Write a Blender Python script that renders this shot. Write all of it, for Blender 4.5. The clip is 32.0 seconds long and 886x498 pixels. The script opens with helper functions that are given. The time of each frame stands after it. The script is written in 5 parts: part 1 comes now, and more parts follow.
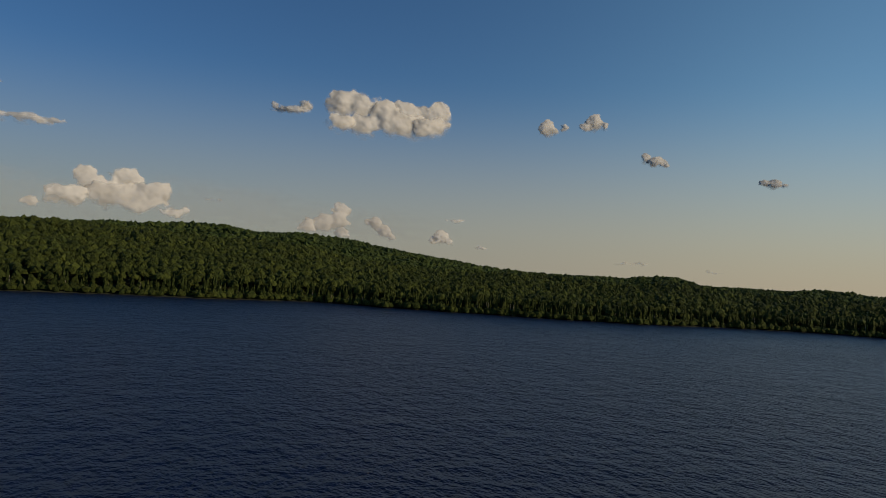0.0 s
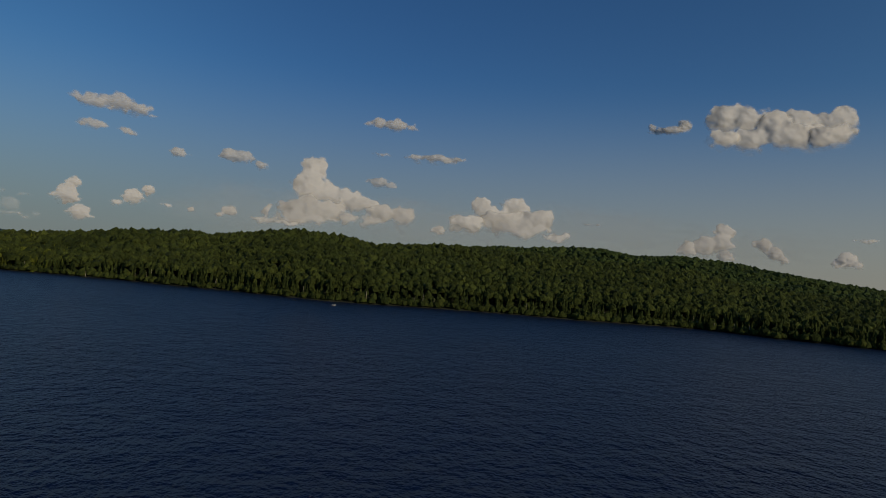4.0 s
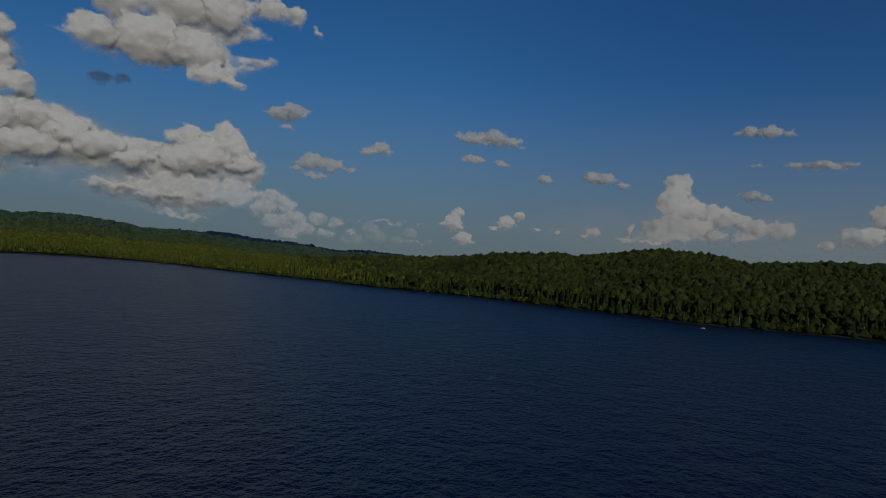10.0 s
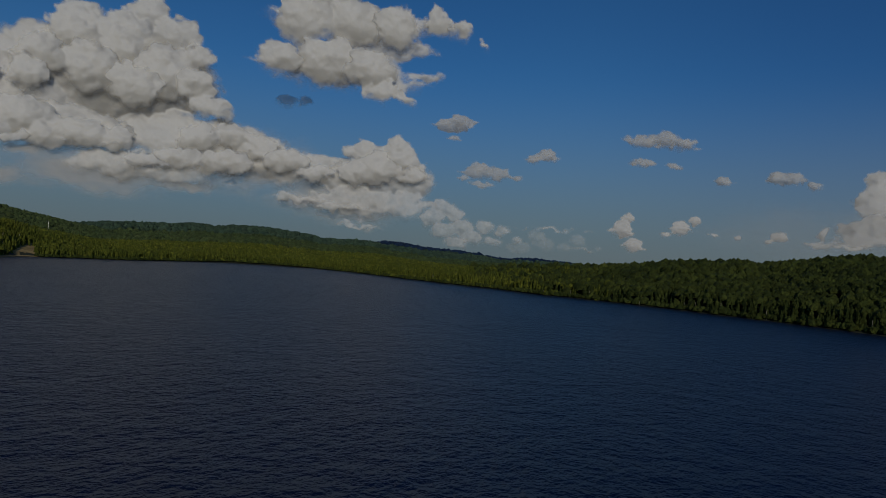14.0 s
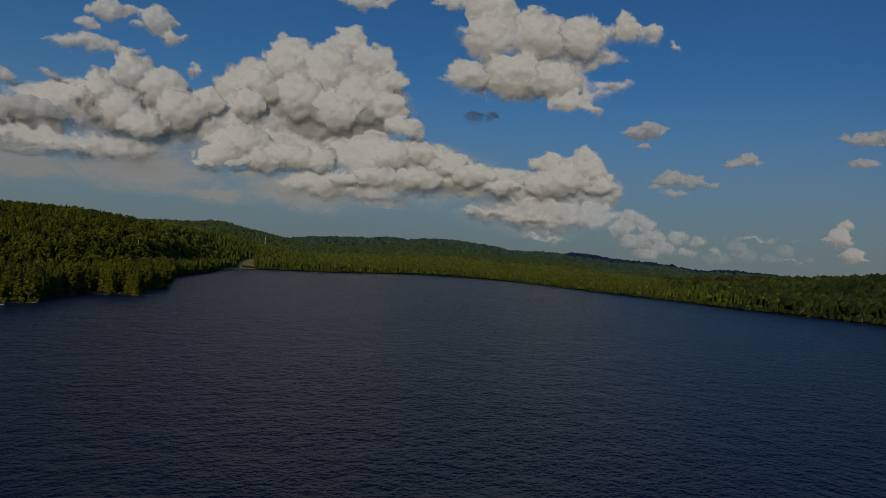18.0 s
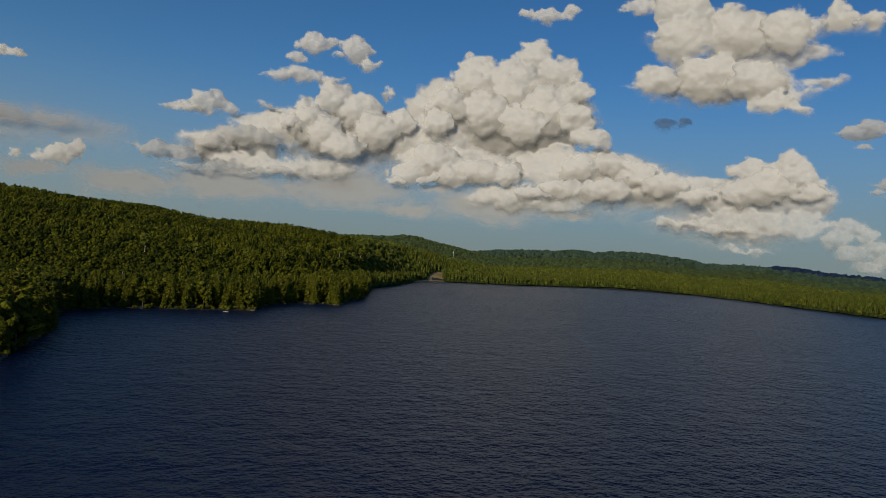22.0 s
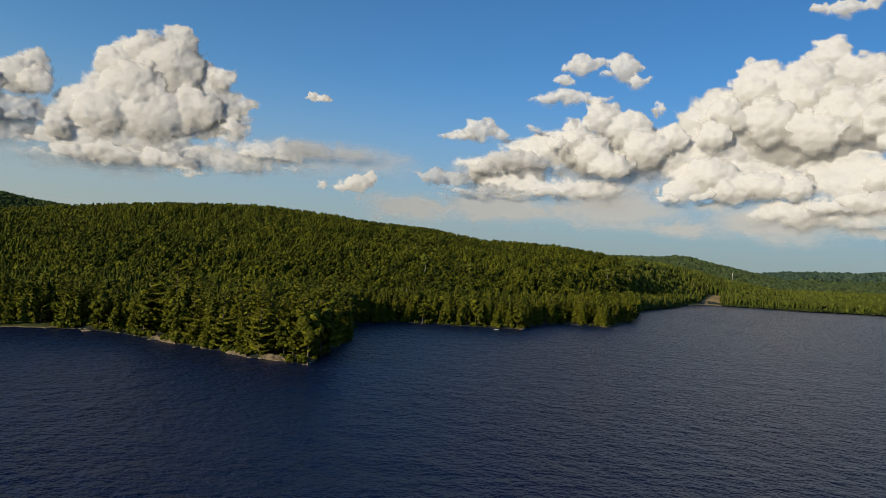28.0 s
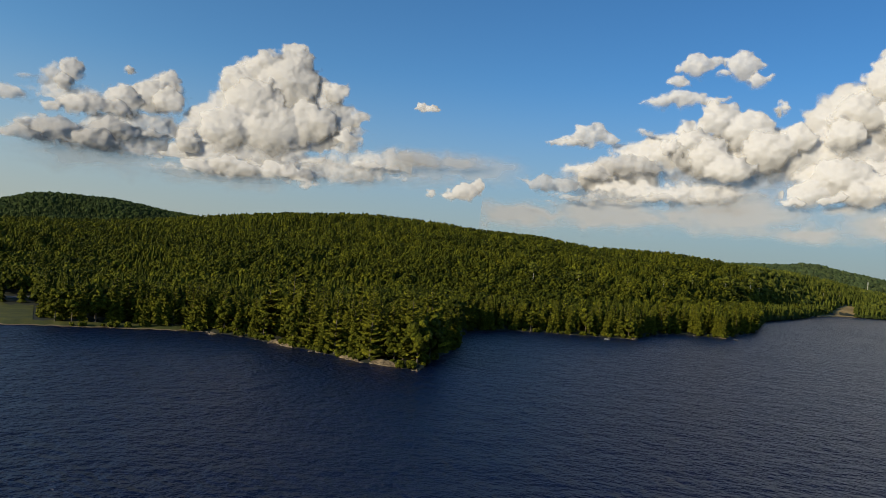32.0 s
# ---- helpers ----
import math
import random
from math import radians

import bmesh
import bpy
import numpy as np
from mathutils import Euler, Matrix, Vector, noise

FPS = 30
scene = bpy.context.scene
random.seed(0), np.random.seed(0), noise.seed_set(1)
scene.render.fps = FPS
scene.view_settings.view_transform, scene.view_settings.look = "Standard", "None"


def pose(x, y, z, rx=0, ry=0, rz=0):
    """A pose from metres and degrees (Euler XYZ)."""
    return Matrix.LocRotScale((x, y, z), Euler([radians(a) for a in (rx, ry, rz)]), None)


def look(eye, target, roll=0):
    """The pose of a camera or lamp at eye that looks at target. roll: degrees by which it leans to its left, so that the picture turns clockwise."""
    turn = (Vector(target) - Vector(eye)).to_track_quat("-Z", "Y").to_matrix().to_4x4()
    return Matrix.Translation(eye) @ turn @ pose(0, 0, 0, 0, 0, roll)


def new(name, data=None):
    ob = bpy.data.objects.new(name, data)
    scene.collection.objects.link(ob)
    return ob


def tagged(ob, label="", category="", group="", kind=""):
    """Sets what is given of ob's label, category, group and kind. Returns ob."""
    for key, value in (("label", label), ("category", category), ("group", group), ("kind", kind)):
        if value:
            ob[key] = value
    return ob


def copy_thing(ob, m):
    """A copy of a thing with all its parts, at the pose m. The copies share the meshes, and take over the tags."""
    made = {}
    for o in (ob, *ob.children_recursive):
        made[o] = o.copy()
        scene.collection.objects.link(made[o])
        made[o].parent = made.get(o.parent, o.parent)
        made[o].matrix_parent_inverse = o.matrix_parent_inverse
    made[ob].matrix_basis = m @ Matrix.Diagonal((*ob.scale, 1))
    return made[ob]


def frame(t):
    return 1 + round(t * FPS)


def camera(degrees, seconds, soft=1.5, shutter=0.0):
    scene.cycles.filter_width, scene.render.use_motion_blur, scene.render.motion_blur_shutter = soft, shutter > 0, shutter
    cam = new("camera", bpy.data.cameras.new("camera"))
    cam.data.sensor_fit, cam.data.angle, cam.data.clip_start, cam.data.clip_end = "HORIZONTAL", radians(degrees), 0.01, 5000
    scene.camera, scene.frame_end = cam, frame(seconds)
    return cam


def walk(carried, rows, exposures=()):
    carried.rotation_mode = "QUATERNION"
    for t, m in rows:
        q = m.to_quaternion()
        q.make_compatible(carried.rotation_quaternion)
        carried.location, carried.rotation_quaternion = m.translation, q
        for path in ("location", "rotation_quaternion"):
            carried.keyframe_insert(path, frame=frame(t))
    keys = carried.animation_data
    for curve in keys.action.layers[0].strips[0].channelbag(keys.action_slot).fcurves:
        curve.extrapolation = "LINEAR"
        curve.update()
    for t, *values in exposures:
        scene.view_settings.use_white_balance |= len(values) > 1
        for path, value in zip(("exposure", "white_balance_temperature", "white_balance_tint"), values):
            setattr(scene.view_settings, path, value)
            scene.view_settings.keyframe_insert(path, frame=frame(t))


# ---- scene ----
EYE = (0.0, 0.0, 36.0)


def aim(yaw, pitch, roll):
    """A pose at EYE; yaw to the left of +y, pitch up, roll as look() takes it."""
    a, b = radians(yaw), radians(pitch)
    way = Vector((-math.sin(a) * math.cos(b), math.cos(a) * math.cos(b), math.sin(b)))
    return look(EYE, Vector(EYE) + way, roll)


# seconds, yaw, pitch, roll of a drone that hovers and turns
TURN = [
    (0, -4.90, 1.62, 3.73), (0.5, -1.14, 1.54, 3.97), (1, 2.90, 1.52, 4.14), (1.5, 6.92, 1.53, 4.22),
    (2, 10.78, 1.50, 4.33), (2.5, 14.45, 1.47, 4.36), (3, 18.11, 1.45, 4.42), (3.5, 21.74, 1.43, 4.40),
    (5.5, 34.92, 1.36, 4.14), (6, 37.85, 1.35, 4.12), (6.5, 40.62, 1.34, 4.10), (7, 43.18, 1.32, 4.05),
    (7.5, 45.51, 1.28, 4.02), (8, 47.60, 1.22, 3.99), (8.5, 49.33, 1.15, 3.91), (9, 51.00, 1.10, 3.88),
    (9.5, 52.65, 1.04, 3.87), (10, 54.30, 0.99, 3.83), (10.5, 55.32, 0.92, 3.80), (11, 56.57, 0.85, 3.73),
    (11.5, 58.39, 0.83, 3.68), (12, 60.30, 0.79, 3.67), (12.5, 62.20, 0.78, 3.65), (13, 64.08, 0.77, 3.65),
    (13.5, 65.97, 0.77, 3.60), (14, 67.84, 0.75, 3.60), (14.5, 69.73, 0.73, 3.54), (16.5, 77.35, 0.73, 3.47),
    (17, 79.23, 0.76, 3.46), (17.5, 81.11, 0.79, 3.50), (18, 82.99, 0.81, 3.48), (18.5, 84.89, 0.83, 3.47),
    (19, 86.78, 0.85, 3.45), (19.5, 88.64, 0.85, 3.43), (20, 90.54, 0.86, 3.44), (20.5, 92.41, 0.87, 3.47),
    (21, 94.31, 0.87, 3.50), (21.5, 96.19, 0.91, 3.52), (22, 98.06, 0.96, 3.55), (22.5, 99.94, 0.96, 3.61),
    (23, 101.85, 1.01, 3.67), (23.5, 103.73, 1.05, 3.62), (24, 105.60, 1.08, 3.64), (24.5, 107.49, 1.13, 3.70),
    (25, 109.37, 1.14, 3.71), (25.5, 111.25, 1.17, 3.77), (26, 113.13, 1.20, 3.81), (26.5, 114.99, 1.21, 3.87),
    (28.5, 120.87, 1.23, 4.00), (29, 121.94, 1.24, 4.00), (29.5, 123.02, 1.22, 4.05), (30, 124.12, 1.23, 4.08),
    (30.5, 125.18, 1.24, 4.03), (31, 126.30, 1.24, 4.11), (31.5, 127.37, 1.25, 4.08), (32, 128.45, 1.23, 4.06),
]
EXPOSURES = [(0.0, -0.52, 7500, 11), (3.5, -0.82, 7000, 10), (7.0, -1.36, 5850, 9), (13.0, -1.45, 5870, 9), (19.0, -1.12, 6350, 8), (23.0, -0.44, 6600, 8), (26.0, -0.06, 6600, 8), (32.0, 0.03, 6600, 8)]
cam = camera(64.45, 32.0, soft=0.7)
walk(cam, [(t, aim(y, p, r)) for t, y, p, r in TURN], exposures=EXPOSURES)

# ---------------------------------------------------------------- light
SUN_AZ, SUN_EL = -106.0, 20.0
world = bpy.data.worlds.new("sky")
scene.world = world
world.use_nodes = True
wn, wl = world.node_tree.nodes, world.node_tree.links
wn.clear()
w_out, w_bg, w_sky = wn.new("ShaderNodeOutputWorld"), wn.new("ShaderNodeBackground"), wn.new("ShaderNodeTexSky")
w_sky.sky_type, w_sky.sun_disc = "NISHITA", False
w_sky.sun_elevation, w_sky.sun_rotation = radians(SUN_EL), radians(-SUN_AZ)
w_sky.altitude, w_sky.air_density, w_sky.dust_density, w_sky.ozone_density = 400.0, 1.0, 0.25, 3.5
w_bg.inputs["Strength"].default_value = 0.105
w_hue = wn.new("ShaderNodeHueSaturation")
w_hue.inputs["Saturation"].default_value, w_hue.inputs["Value"].default_value = 1.17, 1.0
wl.new(w_sky.outputs[0], w_hue.inputs["Color"])
# grey-blue haze low over the land, clearing with height
w_co, w_sep, w_map, w_mix = wn.new("ShaderNodeTexCoord"), wn.new("ShaderNodeSeparateXYZ"), wn.new("ShaderNodeMapRange"), wn.new("ShaderNodeMix")
wl.new(w_co.outputs["Generated"], w_sep.inputs[0])
wl.new(w_sep.outputs["Z"], w_map.inputs[0])
w_map.interpolation_type = "SMOOTHSTEP"
for slot, v in (("From Min", 0.0), ("From Max", 0.27), ("To Min", 0.85), ("To Max", 0.0)):
    w_map.inputs[slot].default_value = v
w_mix.data_type = "RGBA"
# the haze is warm on the sun's side
w_side, w_warm = wn.new("ShaderNodeMapRange"), wn.new("ShaderNodeMix")
wl.new(w_sep.outputs["X"], w_side.inputs[0])
for slot, v in (("From Min", -1.0), ("From Max", 1.0), ("To Min", 0.0), ("To Max", 1.0)):
    w_side.inputs[slot].default_value = v
w_warm.data_type = "RGBA"
w_warm.inputs[6].default_value, w_warm.inputs[7].default_value = (2.3, 2.8, 3.2, 1), (5.0, 4.6, 3.9, 1)
wl.new(w_side.outputs[0], w_warm.inputs[0])
wl.new(w_warm.outputs[2], w_mix.inputs[7])
wl.new(w_map.outputs[0], w_mix.inputs[0])
w_tint = wn.new("ShaderNodeMix")
w_tint.data_type, w_tint.blend_type = "RGBA", "MULTIPLY"
w_tint.inputs[0].default_value, w_tint.inputs[7].default_value = 1.0, (0.62, 0.84, 1.0, 1)
wl.new(w_hue.outputs[0], w_tint.inputs[6])
# it is deepest opposite the sun and pales towards it
w_dot, w_gain, w_pale = wn.new("ShaderNodeVectorMath"), wn.new("ShaderNodeMapRange"), wn.new("ShaderNodeMix")
w_dot.operation = "DOT_PRODUCT"
w_dot.inputs[1].default_value = (math.sin(radians(-SUN_AZ)), math.cos(radians(SUN_AZ)), 0.0)
wl.new(w_co.outputs["Generated"], w_dot.inputs[0])
for slot, v in (("From Min", -1.0), ("From Max", 0.3), ("To Min", 0.0), ("To Max", 1.0)):
    w_gain.inputs[slot].default_value = v
w_pale.data_type, w_pale.blend_type = "RGBA", "MULTIPLY"
w_pale.inputs[7].default_value = (2.6, 1.85, 1.45, 1)
wl.new(w_dot.outputs["Value"], w_gain.inputs[0])
wl.new(w_gain.outputs[0], w_pale.inputs[0])
wl.new(w_tint.outputs[2], w_pale.inputs[6])
# deeper blue band of clear sky centred on bearing 14
w_dot2, w_gain2, w_deep = wn.new("ShaderNodeVectorMath"), wn.new("ShaderNodeMapRange"), wn.new("ShaderNodeMix")
w_dot2.operation = "DOT_PRODUCT"
w_dot2.inputs[1].default_value = (-math.sin(radians(14)), math.cos(radians(14)), 0.12)
wl.new(w_co.outputs["Generated"], w_dot2.inputs[0])
w_gain2.interpolation_type = "SMOOTHSTEP"
for slot, v in (("From Min", 0.70), ("From Max", 1.0), ("To Min", 0.0), ("To Max", 1.0)):
    w_gain2.inputs[slot].default_value = v
w_deep.data_type, w_deep.blend_type = "RGBA", "MULTIPLY"
w_deep.inputs[7].default_value = (0.70, 0.77, 0.88, 1)
wl.new(w_dot2.outputs["Value"], w_gain2.inputs[0])
wl.new(w_gain2.outputs[0], w_deep.inputs[0])
wl.new(w_pale.outputs[2], w_deep.inputs[6])
wl.new(w_deep.outputs[2], w_mix.inputs[6])
wl.new(w_mix.outputs[2], w_bg.inputs[0])
wl.new(w_bg.outputs[0], w_out.inputs[0])


def bearing(az, r, z=0.0):
    """The place at a bearing (degrees to the left of +y) and a distance from the lake's middle."""
    a = radians(az)
    return Vector((-math.sin(a) * r, math.cos(a) * r, z))


sun = new("sun", bpy.data.lights.new("sun", "SUN"))
sun.data.energy, sun.data.angle, sun.data.color = 4.9, radians(0.53), (1.0, 0.85, 0.62)
sun.matrix_world = look(bearing(SUN_AZ, 900, 900 * math.tan(radians(SUN_EL))), (0, 0, 0))


# ---------------------------------------------------------------- materials
def material(name):
    m = bpy.data.materials.new(name)
    m.use_nodes = True
    nt = m.node_tree
    return m, nt.nodes, nt.links, nt.nodes["Principled BSDF"]


def noise_node(nodes, links, scale, detail=4.0, rough=0.55, vec=None, stretch=None):
    n = nodes.new("ShaderNodeTexNoise")
    n.inputs["Scale"].default_value, n.inputs["Detail"].default_value, n.inputs["Roughness"].default_value = scale, detail, rough
    if vec is None:
        vec = nodes.new("ShaderNodeTexCoord").outputs["Object"]
    if stretch:
        mp = nodes.new("ShaderNodeMapping")
        mp.inputs["Scale"].default_value = stretch[0]
        mp.inputs["Rotation"].default_value = (0, 0, radians(stretch[1]))
        links.new(vec, mp.inputs[0])
        vec = mp.outputs[0]
    links.new(vec, n.inputs["Vector"])
    return n.outputs["Fac"]


def ramp(nodes, links, fac, *stops):
    r = nodes.new("ShaderNodeValToRGB")
    el = r.color_ramp.elements
    while len(el) < len(stops):
        el.new(0.5)
    for e, (p, c) in zip(el, stops):
        e.position, e.color = p, (*c, 1.0)
    links.new(fac, r.inputs[0])
    return r.outputs[0]


def mixed(nodes, links, fac, a, b, kind="MIX"):
    m = nodes.new("ShaderNodeMix")
    m.data_type, m.blend_type = "RGBA", kind
    for slot, v in ((0, fac), (6, a), (7, b)):
        if isinstance(v, (int, float)):
            m.inputs[slot].default_value = v
        elif isinstance(v, tuple):
            m.inputs[slot].default_value = (*v, 1.0)
        else:
            links.new(v, m.inputs[slot])
    return m.outputs[2]


def math_node(nodes, links, op, a, b=0.0):
    m = nodes.new("ShaderNodeMath")
    m.operation = op
    for slot, v in ((0, a), (1, b)):
        if isinstance(v, (int, float)):
            m.inputs[slot].default_value = v
        else:
            links.new(v, m.inputs[slot])
    return m.outputs[0]


def bump(nodes, links, height, strength, distance, normal=None):
    b = nodes.new("ShaderNodeBump")
    b.inputs["Strength"].default_value, b.inputs["Distance"].default_value = strength, distance
    links.new(height, b.inputs["Height"])
    if normal is not None:
        links.new(normal, b.inputs["Normal"])
    return b.outputs[0]


def water_material():
    """Deep clear water under short wind waves whose crests run across the wind."""
    m, n, l, p = material("lake_water")
    p.inputs["Base Color"].default_value = (0.001, 0.005, 0.027, 1)
    p.inputs["Specular IOR Level"].default_value = 0.30
    p.inputs["Roughness"].default_value = 0.30
    p.inputs["IOR"].default_value = 1.333
    co = n.new("ShaderNodeTexCoord").outputs["Object"]

    def waves(length, across, detail, rough, turn):
        mp = n.new("ShaderNodeMapping")
        mp.vector_type = "TEXTURE"
        mp.inputs["Rotation"].default_value = (0, 0, radians(turn))
        mp.inputs["Scale"].default_value = (length, length * across, length)
        l.new(co, mp.inputs[0])
        return noise_node(n, l, 1.0, detail, rough, mp.outputs[0])

    # gusts leave calmer and rougher patches
    gust = ramp(n, l, noise_node(n, l, 0.012, 3.0, 0.6, co), (0.30, (0.55, 0.55, 0.55)), (0.70, (1.0, 1.0, 1.0)))
    nb = bump(n, l, waves(11.0, 1.1, 3.0, 0.6, 18), 1.0, 2.4)
    nb = bump(n, l, math_node(n, l, "MULTIPLY", waves(3.8, 1.3, 2.0, 0.55, 32), gust), 1.0, 2.3, nb)
    nb = bump(n, l, math_node(n, l, "MULTIPLY", waves(1.4, 1.35, 2.0, 0.6, 24), gust), 1.0, 1.5, nb)
    nb = bump(n, l, waves(0.6, 1.6, 2.0, 0.6, 12), 1.0, 0.3, nb)
    l.new(nb, p.inputs["Normal"])
    return m


def leaf_material(name, dark, light, rough=0.75):
    """Foliage: hue by tree (tone), by clump, and by a fine speckle."""
    m, n, l, p = material(name)
    tone = n.new("ShaderNodeAttribute")
    tone.attribute_name = "tone"
    geo = n.new("ShaderNodeNewGeometry")
    pos = geo.outputs["Position"]
    c = mixed(n, l, tone.outputs["Fac"], dark, light)
    patch = noise_node(n, l, 0.012, 3.0, 0.6, pos)
    c = mixed(n, l, math_node(n, l, "MULTIPLY", patch, 0.5), c, (dark[0] * 1.5, dark[1] * 1.15, dark[2] * 0.8))
    isle = ramp(n, l, geo.outputs["Random Per Island"], (0.0, (0.74, 0.74, 0.74)), (1.0, (1.25, 1.25, 1.22)))
    c = mixed(n, l, 1.0, c, isle, "MULTIPLY")
    speck = ramp(n, l, noise_node(n, l, 1.6, 3.0, 0.7, pos), (0.34, (0.40, 0.40, 0.40)), (0.66, (1.55, 1.55, 1.45)))
    c = mixed(n, l, 1.0, c, speck, "MULTIPLY")
    l.new(c, p.inputs["Base Color"])
    p.inputs["Roughness"].default_value = rough
    p.inputs["Specular IOR Level"].default_value = 0.06
    l.new(bump(n, l, noise_node(n, l, 1.5, 3.0, 0.7, pos), 1.0, 0.9), p.inputs["Normal"])
    return m


def plain_material(name, low, high, scale, rough=0.85, height=0.05, fine=8.0):
    m, n, l, p = material(name)
    a, b = noise_node(n, l, scale, 5.0, 0.6), noise_node(n, l, scale * fine, 4.0, 0.65)
    c = ramp(n, l, a, (0.32, low), (0.68, high))
    c = mixed(n, l, 1.0, c, ramp(n, l, b, (0.3, (0.75, 0.75, 0.75)), (0.7, (1.25, 1.25, 1.25))), "MULTIPLY")
    l.new(c, p.inputs["Base Color"])
    p.inputs["Roughness"].default_value = rough
    p.inputs["Specular IOR Level"].default_value = 0.3
    l.new(bump(n, l, b, 0.6, height), p.inputs["Normal"])
    return m


WATER = water_material()
NEEDLES = leaf_material("needle_foliage", (0.034, 0.045, 0.006), (0.170, 0.166, 0.013))
LEAVES = leaf_material("broad_foliage", (0.024, 0.034, 0.004), (0.132, 0.136, 0.011))
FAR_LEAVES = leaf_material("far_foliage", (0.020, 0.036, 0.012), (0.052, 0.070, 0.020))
# range leaves: distance haze is put into the colour
HAZE_LEAVES = leaf_material("hazed_range_foliage", (0.026, 0.050, 0.040), (0.054, 0.084, 0.060))
# hillside darker, lake end brighter: how the sun strikes each is in the colour
NORTH_LEAVES = leaf_material("dimmed_hillside_foliage", (0.017, 0.027, 0.008), (0.058, 0.072, 0.017))
SUNNY_LEAVES = leaf_material("sunlit_lake_end_foliage", (0.046, 0.062, 0.011), (0.128, 0.138, 0.020))
# foothill leaves are paler and greyer, with haze mixed into their colour
HAZED_FOOT_LEAVES = leaf_material("hazed_foothill_foliage", (0.032, 0.052, 0.023), (0.066, 0.088, 0.036))
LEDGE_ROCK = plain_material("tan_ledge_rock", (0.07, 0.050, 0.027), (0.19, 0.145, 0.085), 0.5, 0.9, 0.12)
# the blue of aerial haze is painted into the farthest leaves
BLUE_HAZE_LEAVES = leaf_material("far_blue_haze_foliage", (0.007, 0.018, 0.055), (0.014, 0.030, 0.078))
FOREST_FLOOR = plain_material("forest_floor", (0.014, 0.018, 0.009), (0.032, 0.034, 0.018), 0.08)
BARK = plain_material("bark", (0.07, 0.055, 0.04), (0.16, 0.13, 0.10), 1.5)
DEAD_WOOD = plain_material("dead_wood", (0.28, 0.25, 0.21), (0.45, 0.41, 0.35), 1.5)
PALE_BARK = plain_material("pale_birch_bark", (0.36, 0.33, 0.28), (0.58, 0.54, 0.47), 1.5)
ROCK = plain_material("shore_rock", (0.075, 0.06, 0.04), (0.20, 0.16, 0.105), 0.6, 0.9, 0.1)
GRASS = plain_material("lawn_grass", (0.030, 0.042, 0.006), (0.080, 0.078, 0.010), 0.12, 0.9, 0.05, 12)
SAND = plain_material("beach_sand", (0.14, 0.10, 0.055), (0.25, 0.19, 0.11), 0.4)


# ---------------------------------------------------------------- mesh tools
def mesh_object(name, verts, tris, mats, smooth=False, tone=None, slots=None):
    """One mesh object from arrays of vertices and triangles; tone: a value a vertex."""
    verts, tris = np.asarray(verts, np.float32), np.asarray(tris, np.int32)
    me = bpy.data.meshes.new(name)
    me.vertices.add(len(verts))
    me.vertices.foreach_set("co", verts.ravel())
    me.loops.add(tris.size)
    me.loops.foreach_set("vertex_index", tris.ravel())
    me.polygons.add(len(tris))
    me.polygons.foreach_set("loop_start", np.arange(len(tris), dtype=np.int32) * 3)
    me.polygons.foreach_set("use_smooth", np.full(len(tris), smooth))
    if slots is not None:
        me.polygons.foreach_set("material_index", np.asarray(slots, np.int32))
    if tone is not None:
        at = me.attributes.new("tone", "FLOAT", "POINT")
        at.data.foreach_set("value", np.asarray(tone, np.float32))
    for m in mats if isinstance(mats, (list, tuple)) else [mats]:
        me.materials.append(m)
    me.update(calc_edges=True)
    me.validate()
    return new(name, me)


def hash01(ix, iy, iz, seed):
    h = (ix * 374761393 + iy * 668265263 + iz * 2147483647 + seed * 1274126177) & 0xFFFFFFFF
    h = ((h ^ (h >> 13)) * 1274126177) & 0xFFFFFFFF
    return ((h ^ (h >> 16)) & 0xFFFF) / 65535.0


def value_noise(p, seed=0):
    """Smooth noise from 0 to 1 at the rows of p (n x 3)."""
    q = np.floor(p).astype(np.int64)
    f = p - q
    f = f * f * (3 - 2 * f)
    total = 0.0
    for dx in (0, 1):
        for dy in (0, 1):
            for dz in (0, 1):
                w = (f[:, 0] if dx else 1 - f[:, 0]) * (f[:, 1] if dy else 1 - f[:, 1]) * (f[:, 2] if dz else 1 - f[:, 2])
                total = total + w * hash01(q[:, 0] + dx, q[:, 1] + dy, q[:, 2] + dz, seed)
    return total


def fbm(p, octaves=4, seed=0):
    total, amp, s = 0.0, 0.5, 0.0
    for k in range(octaves):
        total, s = total + amp * value_noise(p * 2.0**k + 17.3 * k, seed + k), s + amp
        amp *= 0.5
    return total / s


def ico(level):
    bm = bmesh.new()
    bmesh.ops.create_icosphere(bm, subdivisions=level, radius=1.0)
    v = np.array([x.co[:] for x in bm.verts])
    f = np.array([[x.index for x in p.verts] for p in bm.faces])
    bm.free()
    return v, f


